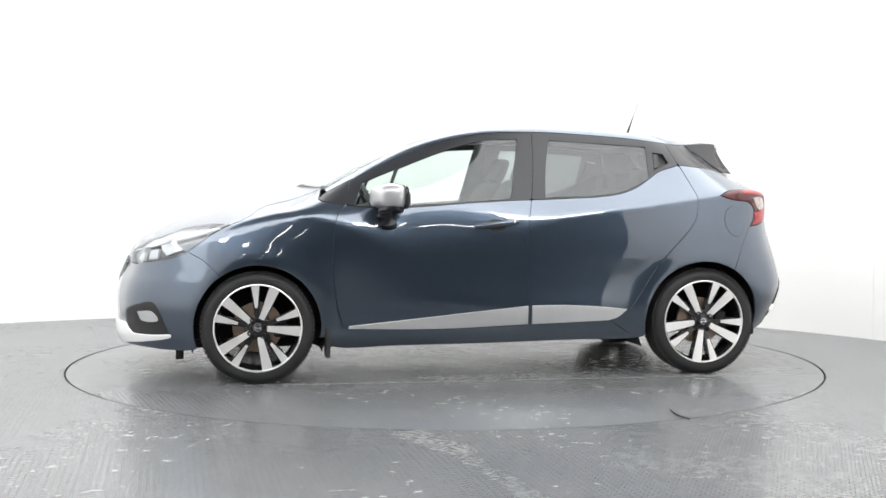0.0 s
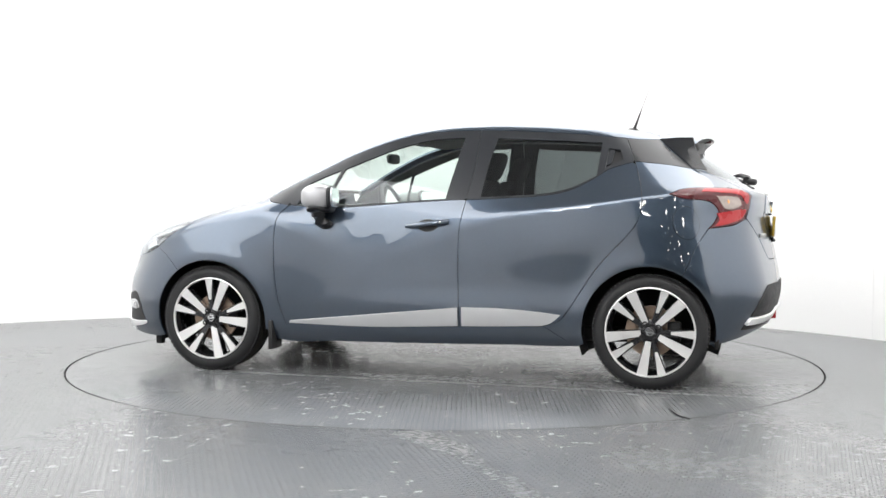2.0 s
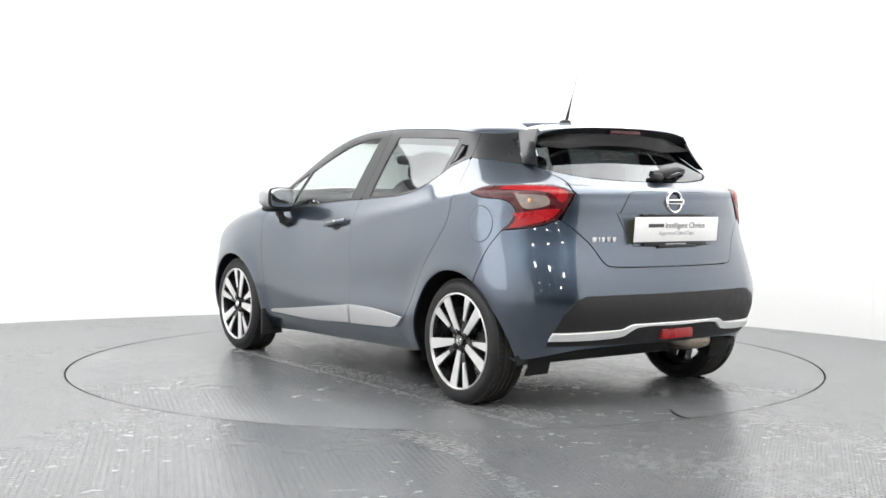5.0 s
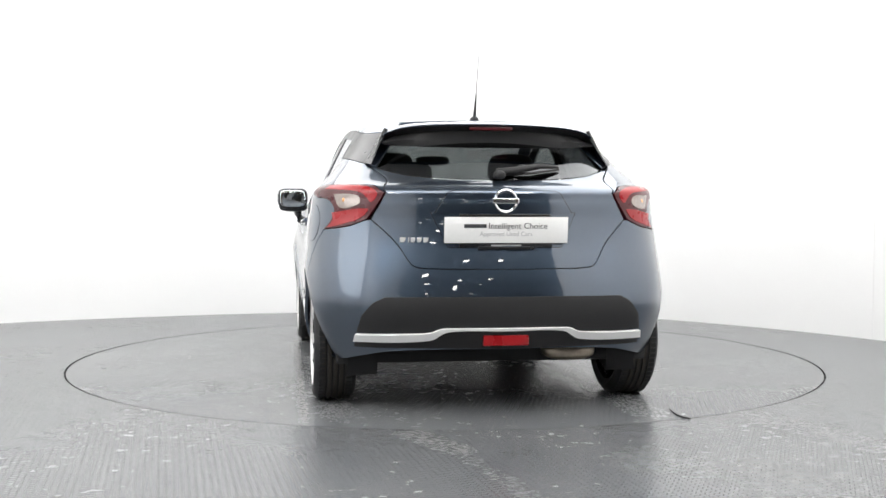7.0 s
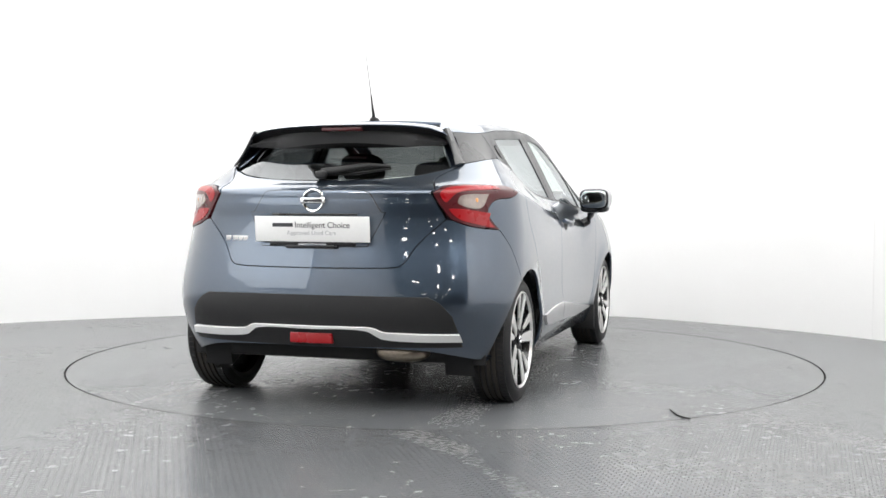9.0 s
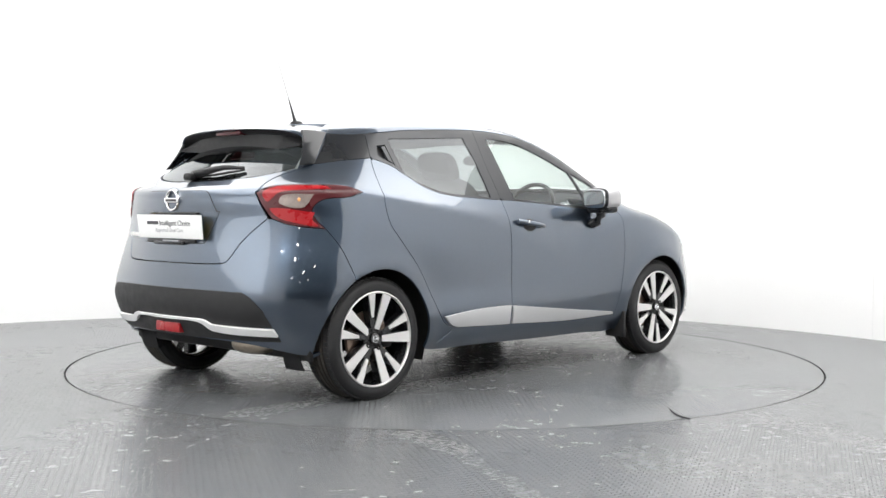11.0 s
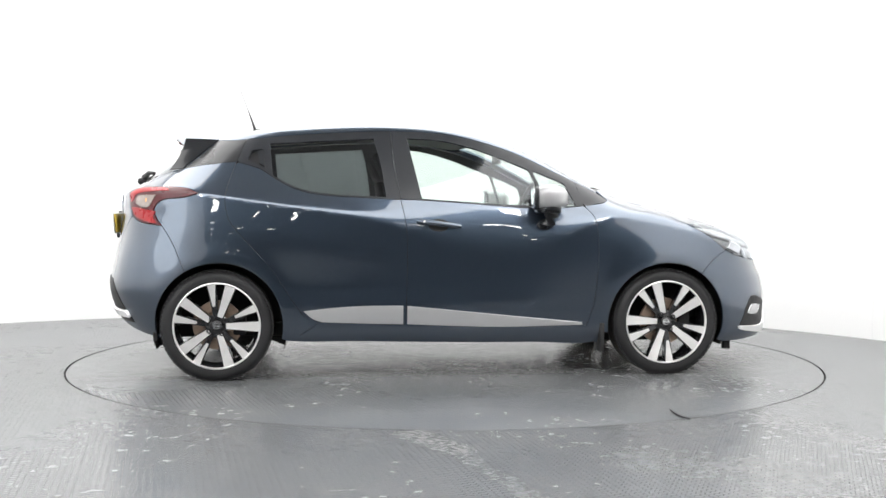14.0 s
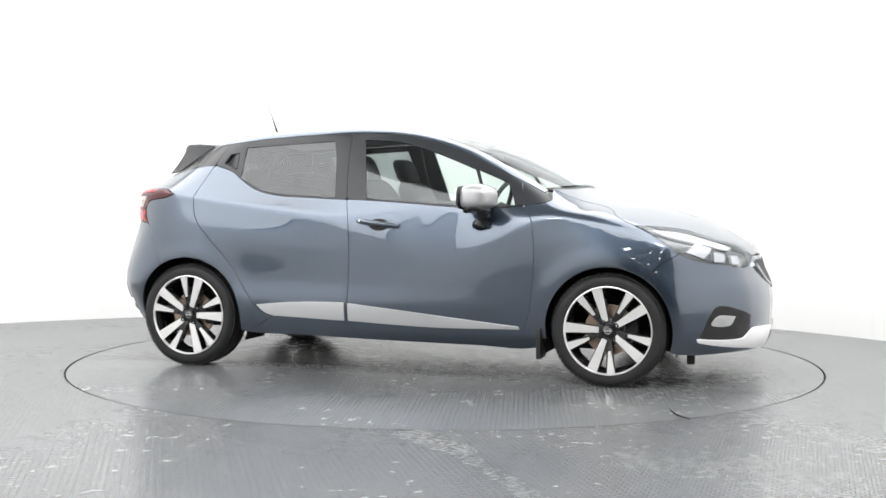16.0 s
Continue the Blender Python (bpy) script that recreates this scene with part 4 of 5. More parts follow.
def rear_end(car):
    gate_line = outline_of(GATE_LOW[::-1], in_space(-1.728, 0.606, 0.896, -1.757, 0.568, 0.962, -1.768, 0.536, 1.022), GATE_LOWER_GAP[::-1][2:-10], on_back(0.585, 1.150, 0.48, 1.116, 0.394, 1.099, 0.2, 1.084, 0.0, 1.080))
    gate = sheet("tailgate", BACK, gate_line, PAINT, car, both=True, open_mid=True, step=0.016, inset=0.0035)
    glass_line = outline_of(on_back(0.0, 1.083, 0.2, 1.087, 0.394, 1.102, 0.48, 1.119, 0.555, 1.145), on_back(0.555, 1.145, 0.505, 1.22, 0.455, 1.295), on_back(0.455, 1.295, 0.3, 1.315, 0.0, 1.32))
    sheet("rear_window", BACK, glass_line, REAR_GLASS, gate, "dark heated rear window", both=True, open_mid=True, skirt=0.003, lift=-0.003, inset=0.001)
    line = outline_of(on_back(0.562, 1.148, 0.508, 1.22, 0.458, 1.295), in_space(-1.40, 0.440, 1.325, -1.30, 0.428, 1.350, -1.195, 0.398, 1.383), GATE_GAP)
    for flip in (False, True):
        sheet("gate_pillar", REARQ, line, PAINT, gate, flip=flip, step=0.015)
    # number plate recess: an upper pad and a dished lower field
    pad = outline_of(on_back(0.0, 1.028, 0.235, 1.027, 0.262, 1.018), on_back(0.262, 1.018, 0.318, 0.928), on_back(0.318, 0.928, 0.0, 0.924))
    # slightly larger dark sheet: the shade along the pad's edge as colour
    sheet("pad_edge_shade", BACK, pad, GAP_AND_SHADE, gate, both=True, open_mid=True, lift=0.0010, inset=-0.004, skirt=0.003, step=0.03)
    sheet("gate_pad", BACK, pad, PAINT, gate, both=True, open_mid=True, lift=0.004, inset=0.0, skirt=0.004, step=0.015)
    lip = outline_of(on_back(0.0, 0.926, 0.335, 0.928), on_back(0.335, 0.928, 0.320, 0.895, 0.262, 0.775), on_back(0.262, 0.775, 0.0, 0.770))
    # the field's edge shade is likewise a dark sheet below it
    sheet("field_edge_shade", BACK, lip, GAP_AND_SHADE, gate, both=True, open_mid=True, lift=0.0006, inset=-0.003, skirt=0.003, step=0.03)
    sheet("plate_field", BACK, lip, PAINT, gate, both=True, open_mid=True, lift=0.002, inset=0.0, skirt=0.003, step=0.015)
    part("gate_handle_bar", box(-1.876, -1.850, -0.21, 0.21, 0.914, 0.924, 0.003), GLOSS_BLACK, gate, "gloss black handle bar")
    # badge: ring with a cross bar
    ring = [(0.043, -0.006), (0.045, -0.011), (0.050, -0.013), (0.055, -0.011), (0.057, -0.004), (0.057, 0.002)]
    bm = lathe(ring, 40)
    ob = part("badge_ring", bm, CHROME, gate, "chrome ring badge")
    ob.matrix_basis = pose(-1.868, 0, 0.984, 0, 0, -90)
    part("badge_bar", box(-1.884, -1.870, -0.062, 0.062, 0.971, 0.997, 0.004), CHROME, gate, "chrome badge bar")
    part("badge_mark", box(-1.8855, -1.883, -0.046, 0.046, 0.978, 0.990, 0.001), INK, gate)
    # name bars on the lid
    for i, (a, b) in enumerate(((0.478, 0.447), (0.441, 0.436), (0.430, 0.408), (0.402, 0.380), (0.374, 0.350))):
        p = np.array([[0, 0.5 * (a + b), 0.806]])
        q = BACK.lift(BACK.flat(p))[0]
        ob = part("name_bar", box(-0.004, 0.002, -(a - b) / 2, (a - b) / 2, -0.011, 0.011, 0.0015), ALLOY, gate)
        ob.matrix_basis = pose(q[0] - 0.001, q[1], q[2], 0, 0, 14)
    # plate on the lid
    plate = part("number_plate", box(-0.286, 0.286, -0.059, 0.059, -0.004, 0.0, 0.001), PLATE, gate, "white dealer plate over a yellow backing")
    plate.matrix_basis = pose(-1.896, 0, 0.852, 90, 0, -90) @ pose(0, 0, 0, 5, 0, 0)
    part("plate_backing", box(-0.262, 0.262, -0.054, 0.054, -0.016, -0.0045, 0.001), PLATE_EDGE, plate, "yellow plate backing")
    part("word_bar", box(-0.196, -0.093, 0.010, 0.027, 0.0002, 0.0008), INK, plate)
    lettering("lettering", "Intelligent Choice", 0.0385, INK, plate, pose(-0.084, 0.018, 0.0006))
    lettering("lettering", "Approved Used Cars", 0.0285, INK_GREY, plate, pose(-0.124, -0.018, 0.0006))
    part("holder_strip", box(-0.215, 0.215, -0.079, -0.061, -0.012, -0.003, 0.002), GLOSS_BLACK, plate, "black plate holder strip")
    part("holder_writing", box(-0.07, 0.07, -0.073, -0.067, -0.0028, -0.0022), INK_GREY, plate)
    part("plate_lamp_bar", box(-1.898, -1.878, -0.13, 0.13, 0.764, 0.778, 0.003), GLOSS_BLACK, gate)
    # wiper
    wiper = part("rear_wiper", tube([(-1.735, 0.015, 1.118), (-1.742, -0.08, 1.128), (-1.70, -0.20, 1.150), (-1.655, -0.30, 1.146)], [0.020, 0.019, 0.013, 0.008], 10), PLASTIC, gate, "black plastic rear wiper")
    part("wiper_hub", blob(-1.765, 0.008, 1.105, 0.030, 0.028, 0.020, 0.7), PLASTIC, wiper)
    part("wiper_blade", tube([(-1.735, 0.02, 1.102), (-1.715, -0.15, 1.114), (-1.655, -0.305, 1.136)], [0.006, 0.007, 0.005], 6), RUBBER, wiper)
    # spoiler: painted upper blade, black wedge below
    SPOILER_W = Spline(-1.60, 0.530, -1.45, 0.518, -1.35, 0.490, -1.17, 0.412)

    def blade(pairs):
        bm = bmesh.new()
        ys = np.linspace(-0.500, 0.500, 45)
        rows = []
        for y in ys:
            e = (abs(y) / 0.500)
            row = []
            for x, z in pairs(e):
                row.append(bm.verts.new((x, y * float(SPOILER_W(x)) / 0.5, z)))
            rows.append(row)
        n = len(rows[0])
        for p, q in zip(rows, rows[1:]):
            for i in range(n):
                j = (i + 1) % n
                bm.faces.new((p[i], p[j], q[j], q[i]))
        bm.faces.new(rows[0][::-1])
        bm.faces.new(rows[-1])
        return bm

    def upper(e):
        drop = 0.022 * e ** 2 + 0.030 * e ** 9
        tip = -1.555 + 0.085 * e ** 3
        root = -1.172 - 0.012 * e
        z0 = float(TOP_Z(root)) - 0.004
        return [(root, z0 - drop), (-1.30, float(TOP_Z(-1.30)) - 0.002 - drop), (-1.40, 1.376 - drop), (tip + 0.045, 1.371 - drop), (tip + 0.012, 1.361 - drop), (tip, 1.354 - drop), (tip + 0.01, 1.347 - drop), (tip + 0.045, 1.346 - drop), (-1.38, 1.350 - drop), (root - 0.05, z0 - 0.03 - drop)]

    def under(e):
        drop = 0.022 * e ** 2 + 0.030 * e ** 9
        tip = -1.545 + 0.085 * e ** 3
        low = 1.245 + 0.012 * e ** 4
        return [(tip, 1.3465 - drop), (tip + 0.050, 1.328 - drop), (-1.485, 1.285 - 0.4 * drop), (-1.478, low), (-1.458, low), (-1.40, 1.30 - 0.4 * drop), (-1.36, 1.345 - drop)]
    spoiler = part("spoiler", blade(upper), PAINT, gate, "painted roof spoiler")
    part("spoiler_underside", blade(under), PLASTIC, spoiler, "black plastic spoiler underside")
    part("brake_light", box(-1.537, -1.49, -0.105, 0.105, 1.326, 1.344, 0.004), RED_DARK, spoiler, "red high brake light")
    # side cheeks that join the spoiler's ends to the edges of the rear window
    for s in (-1, 1):
        bm = bmesh.new()
        rows = []
        for i in range(13):
            w = i / 12
            f = np.array([-1.275, 0.484, 1.334]) * (1 - w) + np.array([-1.464, 0.612, 1.166]) * w
            o = np.array([-1.462, 0.512, 1.338]) * (1 - w) + np.array([-1.537, 0.584, 1.158]) * w
            o = o + np.array([0.014, 0.004, 0.0]) * math.sin(math.pi * w)
            n = np.array([0.008, -0.018, -0.010]) * (1 - 0.8 * w)
            rows.append([bm.verts.new((p[0], s * p[1], p[2])) for p in (f, 0.5 * (f + o) + np.array([0, 0.006, 0.003]), o - np.array([-0.008, 0.0, 0.0]), o + 0.4 * n, o + n, f + n)])
        for p, q in zip(rows, rows[1:]):
            for i in range(6):
                j = (i + 1) % 6
                bm.faces.new((p[i], p[j], q[j], q[i]))
        bm.faces.new(rows[0])
        bm.faces.new(rows[-1])
        # black here stands in for the dark surroundings mirrored in body-coloured cheeks
        part("spoiler_cheek", bm, GLOSS_BLACK, spoiler, "cheek beside the rear window, coloured black for its dark reflections")

    # tail lamps
    for flip in (False, True):
        s = -1 if flip else 1
        lamp = sheet("tail_lamp", REARQ, outline_of(LAMP_TOP, LAMP_INNER, LAMP_LOW, LAMP_FRONT), RED_DARK, car, "red tail lamp with a clear insert", inset=0.003, lift=0.004, skirt=0.02, flip=flip, step=0.012)
        lower = in_space(-1.590, 0.776, 0.930, -1.735, 0.610, 0.950, -1.716, 0.642, 0.902, -1.665, 0.712, 0.874, -1.575, 0.785, 0.858, -1.600, 0.766, 0.895, -1.590, 0.776, 0.930)
        sheet("red_lens", REARQ, lower[:-1], RED, lamp, "bright red lower lens", inset=0.004, lift=0.007, skirt=0.004, flip=flip, step=0.012)
        band = in_space(-1.50, 0.783, 1.036, -1.515, 0.768, 1.050, -1.565, 0.735, 1.054, -1.690, 0.607, 1.047, -1.742, 0.565, 1.020, -1.735, 0.595, 0.975, -1.705, 0.640, 1.018, -1.60, 0.735, 1.032, -1.50, 0.783, 1.036)
        sheet("red_band", REARQ, band[:-1], RED, lamp, "red upper band", inset=0.002, lift=0.0065, skirt=0.004, flip=flip, step=0.012)
        clear = in_space(-1.575, 0.752, 1.018, -1.680, 0.640, 1.010, -1.700, 0.638, 0.968, -1.632, 0.732, 0.948, -1.575, 0.752, 1.018)
        sheet("clear_insert", REARQ, clear[:-1], TAIL_CLEAR, lamp, "clear reversing lens", inset=0.003, lift=0.0075, skirt=0.004, flip=flip, step=0.012)
        part("bulb", blob(-1.640, s * 0.712, 0.985, 0.016, 0.016, 0.018, 0.9), LAMP_BULB, lamp, "amber bulb")
        part("bulb", blob(-1.672, s * 0.676, 0.985, 0.012, 0.012, 0.014, 0.9), CHROME, lamp)

    # bumper
    low = in_space(-1.573, 0.80, 0.255, -1.62, 0.735, 0.243, -1.70, 0.665, 0.262, -1.78, 0.52, 0.292, -1.846, 0.25, 0.306, -1.863, 0.0, 0.306)
    line = outline_of(GATE_LOW, on_back(0, 0.674, 0, 0.50, 0, 0.306), low[::-1], arch(*REAR_ARCH, 193, 120.5), BUMPER_GAP_R[::-1], LAMP_LOW[::-1])
    bumper = sheet("rear_bumper", REARQ, line, PAINT, car, both=True, open_mid=True, step=0.018)
    ins = outline_of(on_back(0.0, 0.551, 0.3, 0.550, 0.548, 0.547), on_back(0.548, 0.547, 0.600, 0.520, 0.650, 0.462), on_back(0.650, 0.462, 0.668, 0.385), on_back(0.668, 0.385, 0.0, 0.39))
    sheet("bumper_insert", BACK, ins, PLASTIC, bumper, "matt black bumper insert", both=True, open_mid=True, lift=0.006, inset=0.0, skirt=0.006, step=0.02)
    low_ins = outline_of(on_back(0.0, 0.395, 0.25, 0.395, 0.34, 0.36, 0.672, 0.352), on_back(0.672, 0.352, 0.675, 0.315), on_back(0.675, 0.315, 0.4, 0.315, 0.0, 0.312))
    sheet("diffuser", BACK, low_ins, PLASTIC, bumper, "black lower diffuser", both=True, open_mid=True, lift=0.005, inset=0.0, skirt=0.006, step=0.02)
    strip = outline_of(on_back(0.0, 0.411, 0.24, 0.411, 0.300, 0.408, 0.350, 0.389, 0.670, 0.378), on_back(0.670, 0.378, 0.676, 0.345), on_back(0.676, 0.345, 0.345, 0.358, 0.265, 0.397, 0.0, 0.400))
    sheet("silver_strip", BACK, strip, BRIGHT, bumper, "bright silver lower strip", both=True, open_mid=True, lift=0.017, inset=0.0, skirt=0.008, step=0.02)
    part("rear_fog_light", box(-1.908, -1.86, -0.105, 0.105, 0.326, 0.376, 0.006), RED, bumper, "red rear fog light")


def front_end(car):
    nose_top = np.concatenate([on_front(0, 0.690, 0.15, 0.690, 0.27, 0.690)])
    low = in_space(2.050, 0.0, 0.185, 2.02, 0.30, 0.187, 1.890, 0.583, 0.186, 1.732, 0.706, 0.178, 1.625, 0.768, 0.180, 1.595, 0.80, 0.19)
    line = outline_of(nose_top, HEAD_LOW, on_side(1.627, 0.712, 1.54, 0.662, 1.456, 0.580), arch(*FRONT_ARCH, 55, -18), low[::-1], on_front(0, 0.185, 0, 0.45, 0, 0.690))
    bumper = sheet("front_bumper", NOSE, line, PAINT, car, both=True, open_mid=True, step=0.018)
    for flip in (False, True):
        s = -1 if flip else 1
        lamp = sheet("headlamp", NOSE, outline_of(HEAD_TOP, HEAD_LOW, HEAD_BACK), LENS, car, "clear headlamp with bright reflectors", inset=0.003, lift=0.002, skirt=0.006, flip=flip, step=0.015)
        sheet("lamp_housing", NOSE, outline_of(HEAD_TOP, HEAD_LOW, HEAD_BACK), HOUSING, lamp, "grey lamp housing", inset=0.003, lift=-0.030, skirt=0.0, flip=flip, step=0.015)
        bar = in_space(1.46, 0.765, 0.848, 1.60, 0.640, 0.832, 1.76, 0.555, 0.785, 1.86, 0.475, 0.748, 1.84, 0.530, 0.735, 1.72, 0.640, 0.770, 1.58, 0.735, 0.812, 1.46, 0.765, 0.848)
        sheet("daylight_bar", NOSE, bar[:-1], CLEAR, lamp, "pale daylight bar", inset=0, lift=-0.012, skirt=0.01, flip=flip, step=0.015)
        for quad in ((1.655, 0.765, 0.725, 1.705, 0.700, 0.775, 1.775, 0.635, 0.745, 1.745, 0.705, 0.690), (1.790, 0.645, 0.725, 1.830, 0.580, 0.715, 1.845, 0.600, 0.668, 1.800, 0.665, 0.672), (1.870, 0.540, 0.705, 1.905, 0.470, 0.700, 1.912, 0.480, 0.655, 1.880, 0.550, 0.657)):
            loop = np.array(quad).reshape(-1, 3)
            sheet("reflector", NOSE, outline_of(*[in_space(*loop[k], *loop[(k + 1) % 4]) for k in range(4)]), CLEAR, lamp, "bright lamp reflector", inset=0, lift=-0.010, skirt=0.018, flip=flip, step=0.015)
        recess = in_space(1.974, 0.507, 0.385, 1.90, 0.63, 0.425, 1.818, 0.718, 0.438, 1.775, 0.748, 0.380, 1.752, 0.757, 0.320, 1.734, 0.763, 0.275, 1.83, 0.69, 0.262, 1.93, 0.58, 0.262, 1.965, 0.52, 0.30, 1.974, 0.507, 0.385)
        nest = sheet("fog_recess", NOSE, recess[:-1], PLASTIC, bumper, "black fog lamp recess", inset=0.0, lift=0.003, skirt=0.004, flip=flip, step=0.015)
        fog = in_space(1.898, 0.632, 0.384, 1.819, 0.717, 0.388, 1.787, 0.737, 0.342, 1.872, 0.656, 0.338, 1.898, 0.632, 0.384)
        sheet("fog_lamp", NOSE, fog[:-1], CLEAR, bumper, "clear front fog lamp", inset=0.0, lift=0.009, skirt=0.004, flip=flip, step=0.012)
        strip = in_space(2.05, 0.18, 0.300, 1.985, 0.475, 0.312, 1.955, 0.545, 0.285, 1.930, 0.580, 0.264, 1.830, 0.685, 0.262, 1.718, 0.772, 0.268, 1.720, 0.766, 0.254, 1.82, 0.68, 0.232, 1.93, 0.555, 0.215, 2.02, 0.30, 0.205, 2.05, 0.18, 0.300)
        sheet("silver_strip", NOSE, strip[:-1], BRIGHT, bumper, "bright silver lower strip", inset=0.0, lift=0.012, skirt=0.006, flip=flip, step=0.015)
        grille = in_space(2.000, 0.0, 0.665, 1.985, 0.25, 0.665, 1.985, 0.31, 0.64, 2.03, 0.20, 0.56, 2.055, 0.0, 0.50)
        sheet("grille", NOSE, outline_of(grille, on_front(0, 0.50, 0, 0.665)), PLASTIC, bumper, "black mesh grille", inset=0.0, lift=0.004, skirt=0.004, flip=flip, step=0.02)
        vee = tube([(2.052, s * 0.05, 0.515), (2.030, s * 0.20, 0.560), (1.985, s * 0.315, 0.645)], 0.012, 8)
        part("grille_vee", vee, CHROME, bumper, "chrome grille edge")
    part("tow_bracket", box(1.66, 1.70, -0.70, -0.66, 0.125, 0.19, 0.004), DARK, bumper)
    part("tow_bracket", box(1.66, 1.70, 0.66, 0.70, 0.125, 0.19, 0.004), DARK, bumper)


def wheel(car, x, y, turned):
    """Wheel with its outer face towards +y of its own space."""
    w = new("wheel")
    w.parent = car
    w.matrix_basis = pose(x, y, 0.303, 0, 0, 0 if y > 0 else 180)
    # tyre: outer face at 0.0, inner at -0.205
    prof = [(0.233, -0.014), (0.242, -0.004), (0.264, 0.0), (0.283, -0.006), (0.296, -0.020), (0.303, -0.036)]
    for g in (-0.060, -0.088, -0.116, -0.144):
        prof += [(0.3045, g + 0.006), (0.2975, g + 0.004), (0.2975, g - 0.004), (0.3045, g - 0.006)]
    prof += [(0.303, -0.169), (0.296, -0.185), (0.283, -0.199), (0.262, -0.205), (0.233, -0.190)]
    bm = lathe(prof, 96)
    tyre = part("tyre", bm, [RUBBER, TREAD], w, "black rubber tyre with brown-worn tread", 30)
    for f in tyre.data.polygons:
        r = math.hypot(f.center.x, f.center.z)
        if r > 0.299 and -0.172 < f.center.y < -0.034:
            f.material_index = 1
    # tread blocks at the shoulders
    bm = bmesh.new()
    for i in range(72):
        a = 2 * math.pi * i / 72
        for y0, y1 in ((-0.052, -0.024), (-0.181, -0.153)):
            res = bmesh.ops.create_cube(bm, size=1, matrix=Matrix.Rotation(a, 4, "Y") @ Matrix.Translation((0, (y0 + y1) / 2, 0.3015)) @ Matrix.Diagonal((0.020, y1 - y0, 0.009, 1)))
    part("shoulder_tread", bm, RUBBER, tyre, "black shoulder tread", 20)["kind"] = "stuff"
    # barrel and lip
    part("rim_barrel", lathe([(0.236, -0.012), (0.226, -0.016), (0.216, -0.040), (0.208, -0.10), (0.216, -0.17), (0.234, -0.19)], 72), ALLOY_BLACK, w, "black wheel barrel")
    part("rim_lip", lathe([(0.2265, -0.020), (0.228, -0.006), (0.232, -0.002), (0.237, -0.004), (0.238, -0.014)], 72), ALLOY, w, "machined bright rim edge")
    # brake disc and caliper
    part("brake_disc", lathe([(0.03, -0.085), (0.075, -0.085), (0.078, -0.075), (0.135, -0.075), (0.135, -0.095), (0.03, -0.095)], 48), BRAKE, w, "worn steel brake disc")
    part("caliper", box(-0.155, -0.085, -0.115, -0.055, -0.055, 0.055, 0.012), DARK, w)
    # hub
    part("hub", lathe([(0.060, -0.065), (0.064, -0.034), (0.056, -0.029), (0.034, -0.027), (0.030, -0.030)], 40), ALLOY_BLACK, w, "black wheel hub")
    cap = part("centre_cap", lathe([(0.030, -0.030), (0.029, -0.017), (0.026, -0.015), (0.0005, -0.014)], 32), ALLOY_BLACK, w, "black centre cap")
    part("cap_ring", lathe([(0.013, -0.014), (0.014, -0.012), (0.018, -0.012), (0.019, -0.014)], 24), CHROME, cap)
    part("cap_bar", box(-0.021, 0.021, -0.0135, -0.0115, -0.004, 0.004), CHROME, cap)
    for k in range(4):
        a = radians(45 + 90 * k + 12)
        ob = part("wheel_nut", lathe([(0.016, -0.03), (0.015, -0.019), (0.012, -0.015), (0.008, -0.015), (0.007, -0.021), (0.0005, -0.021)], 16), DARK, w)
        ob.location = (0.050 * math.cos(a), 0, 0.050 * math.sin(a))

    def blade(pts, y_out, y_in, mat, name, turn, chamfer=0.003):
        bm = bmesh.new()
        a = [bm.verts.new((r * math.cos(radians(t)), y_out(r), r * math.sin(radians(t)))) for r, t in pts]
        b = [bm.verts.new((v.co.x, y_in, v.co.z)) for v in a]
        bm.faces.new(a)
        bm.faces.new(b[::-1])
        for i in range(len(a)):
            j = (i + 1) % len(a)
            bm.faces.new((a[i], b[i], b[j], a[j]))
        ob = part(name, bm, mat, w, "", 20)
        ob.matrix_basis = Matrix.Rotation(-radians(turn), 4, "Y")
        return ob
    face = lambda r: -0.020 + 0.012 * (r - 0.06) / 0.155
    sunk = lambda r: face(r) - 0.006
    deg = math.degrees
    for k in range(5):
        # angles run the way they are seen from outside
        turn = 72 * k + turned
        def bar(r0, r1, h0, h1, off0=0.0, off1=0.0):
            out = []
            for i in range(5):
                r = r0 + (r1 - r0) * i / 4
                h, o = h0 + (h1 - h0) * i / 4, off0 + (off1 - off0) * i / 4
                out.append((math.hypot(r, h + o), deg(math.atan2(o - h, r))))
            for i in range(4, -1, -1):
                r = r0 + (r1 - r0) * i / 4
                h, o = h0 + (h1 - h0) * i / 4, off0 + (off1 - off0) * i / 4
                out.append((math.hypot(r, h + o), deg(math.atan2(o + h, r))))
            return out
        blade(bar(0.050, 0.229, 0.015, 0.028), face, -0.055, ALLOY, "long_spoke_face", turn)
        blade(bar(0.040, 0.229, 0.020, 0.032), sunk, -0.065, ALLOY_BLACK, "long_spoke_side", turn)
        blade(bar(0.108, 0.229, 0.007, 0.022, 0.0, 0.003), face, -0.055, ALLOY, "short_spoke_face", turn - 27)
        blade(bar(0.045, 0.229, 0.011, 0.027, 0.0, 0.003), sunk, -0.065, ALLOY_BLACK, "short_spoke_side", turn - 27)
    return w


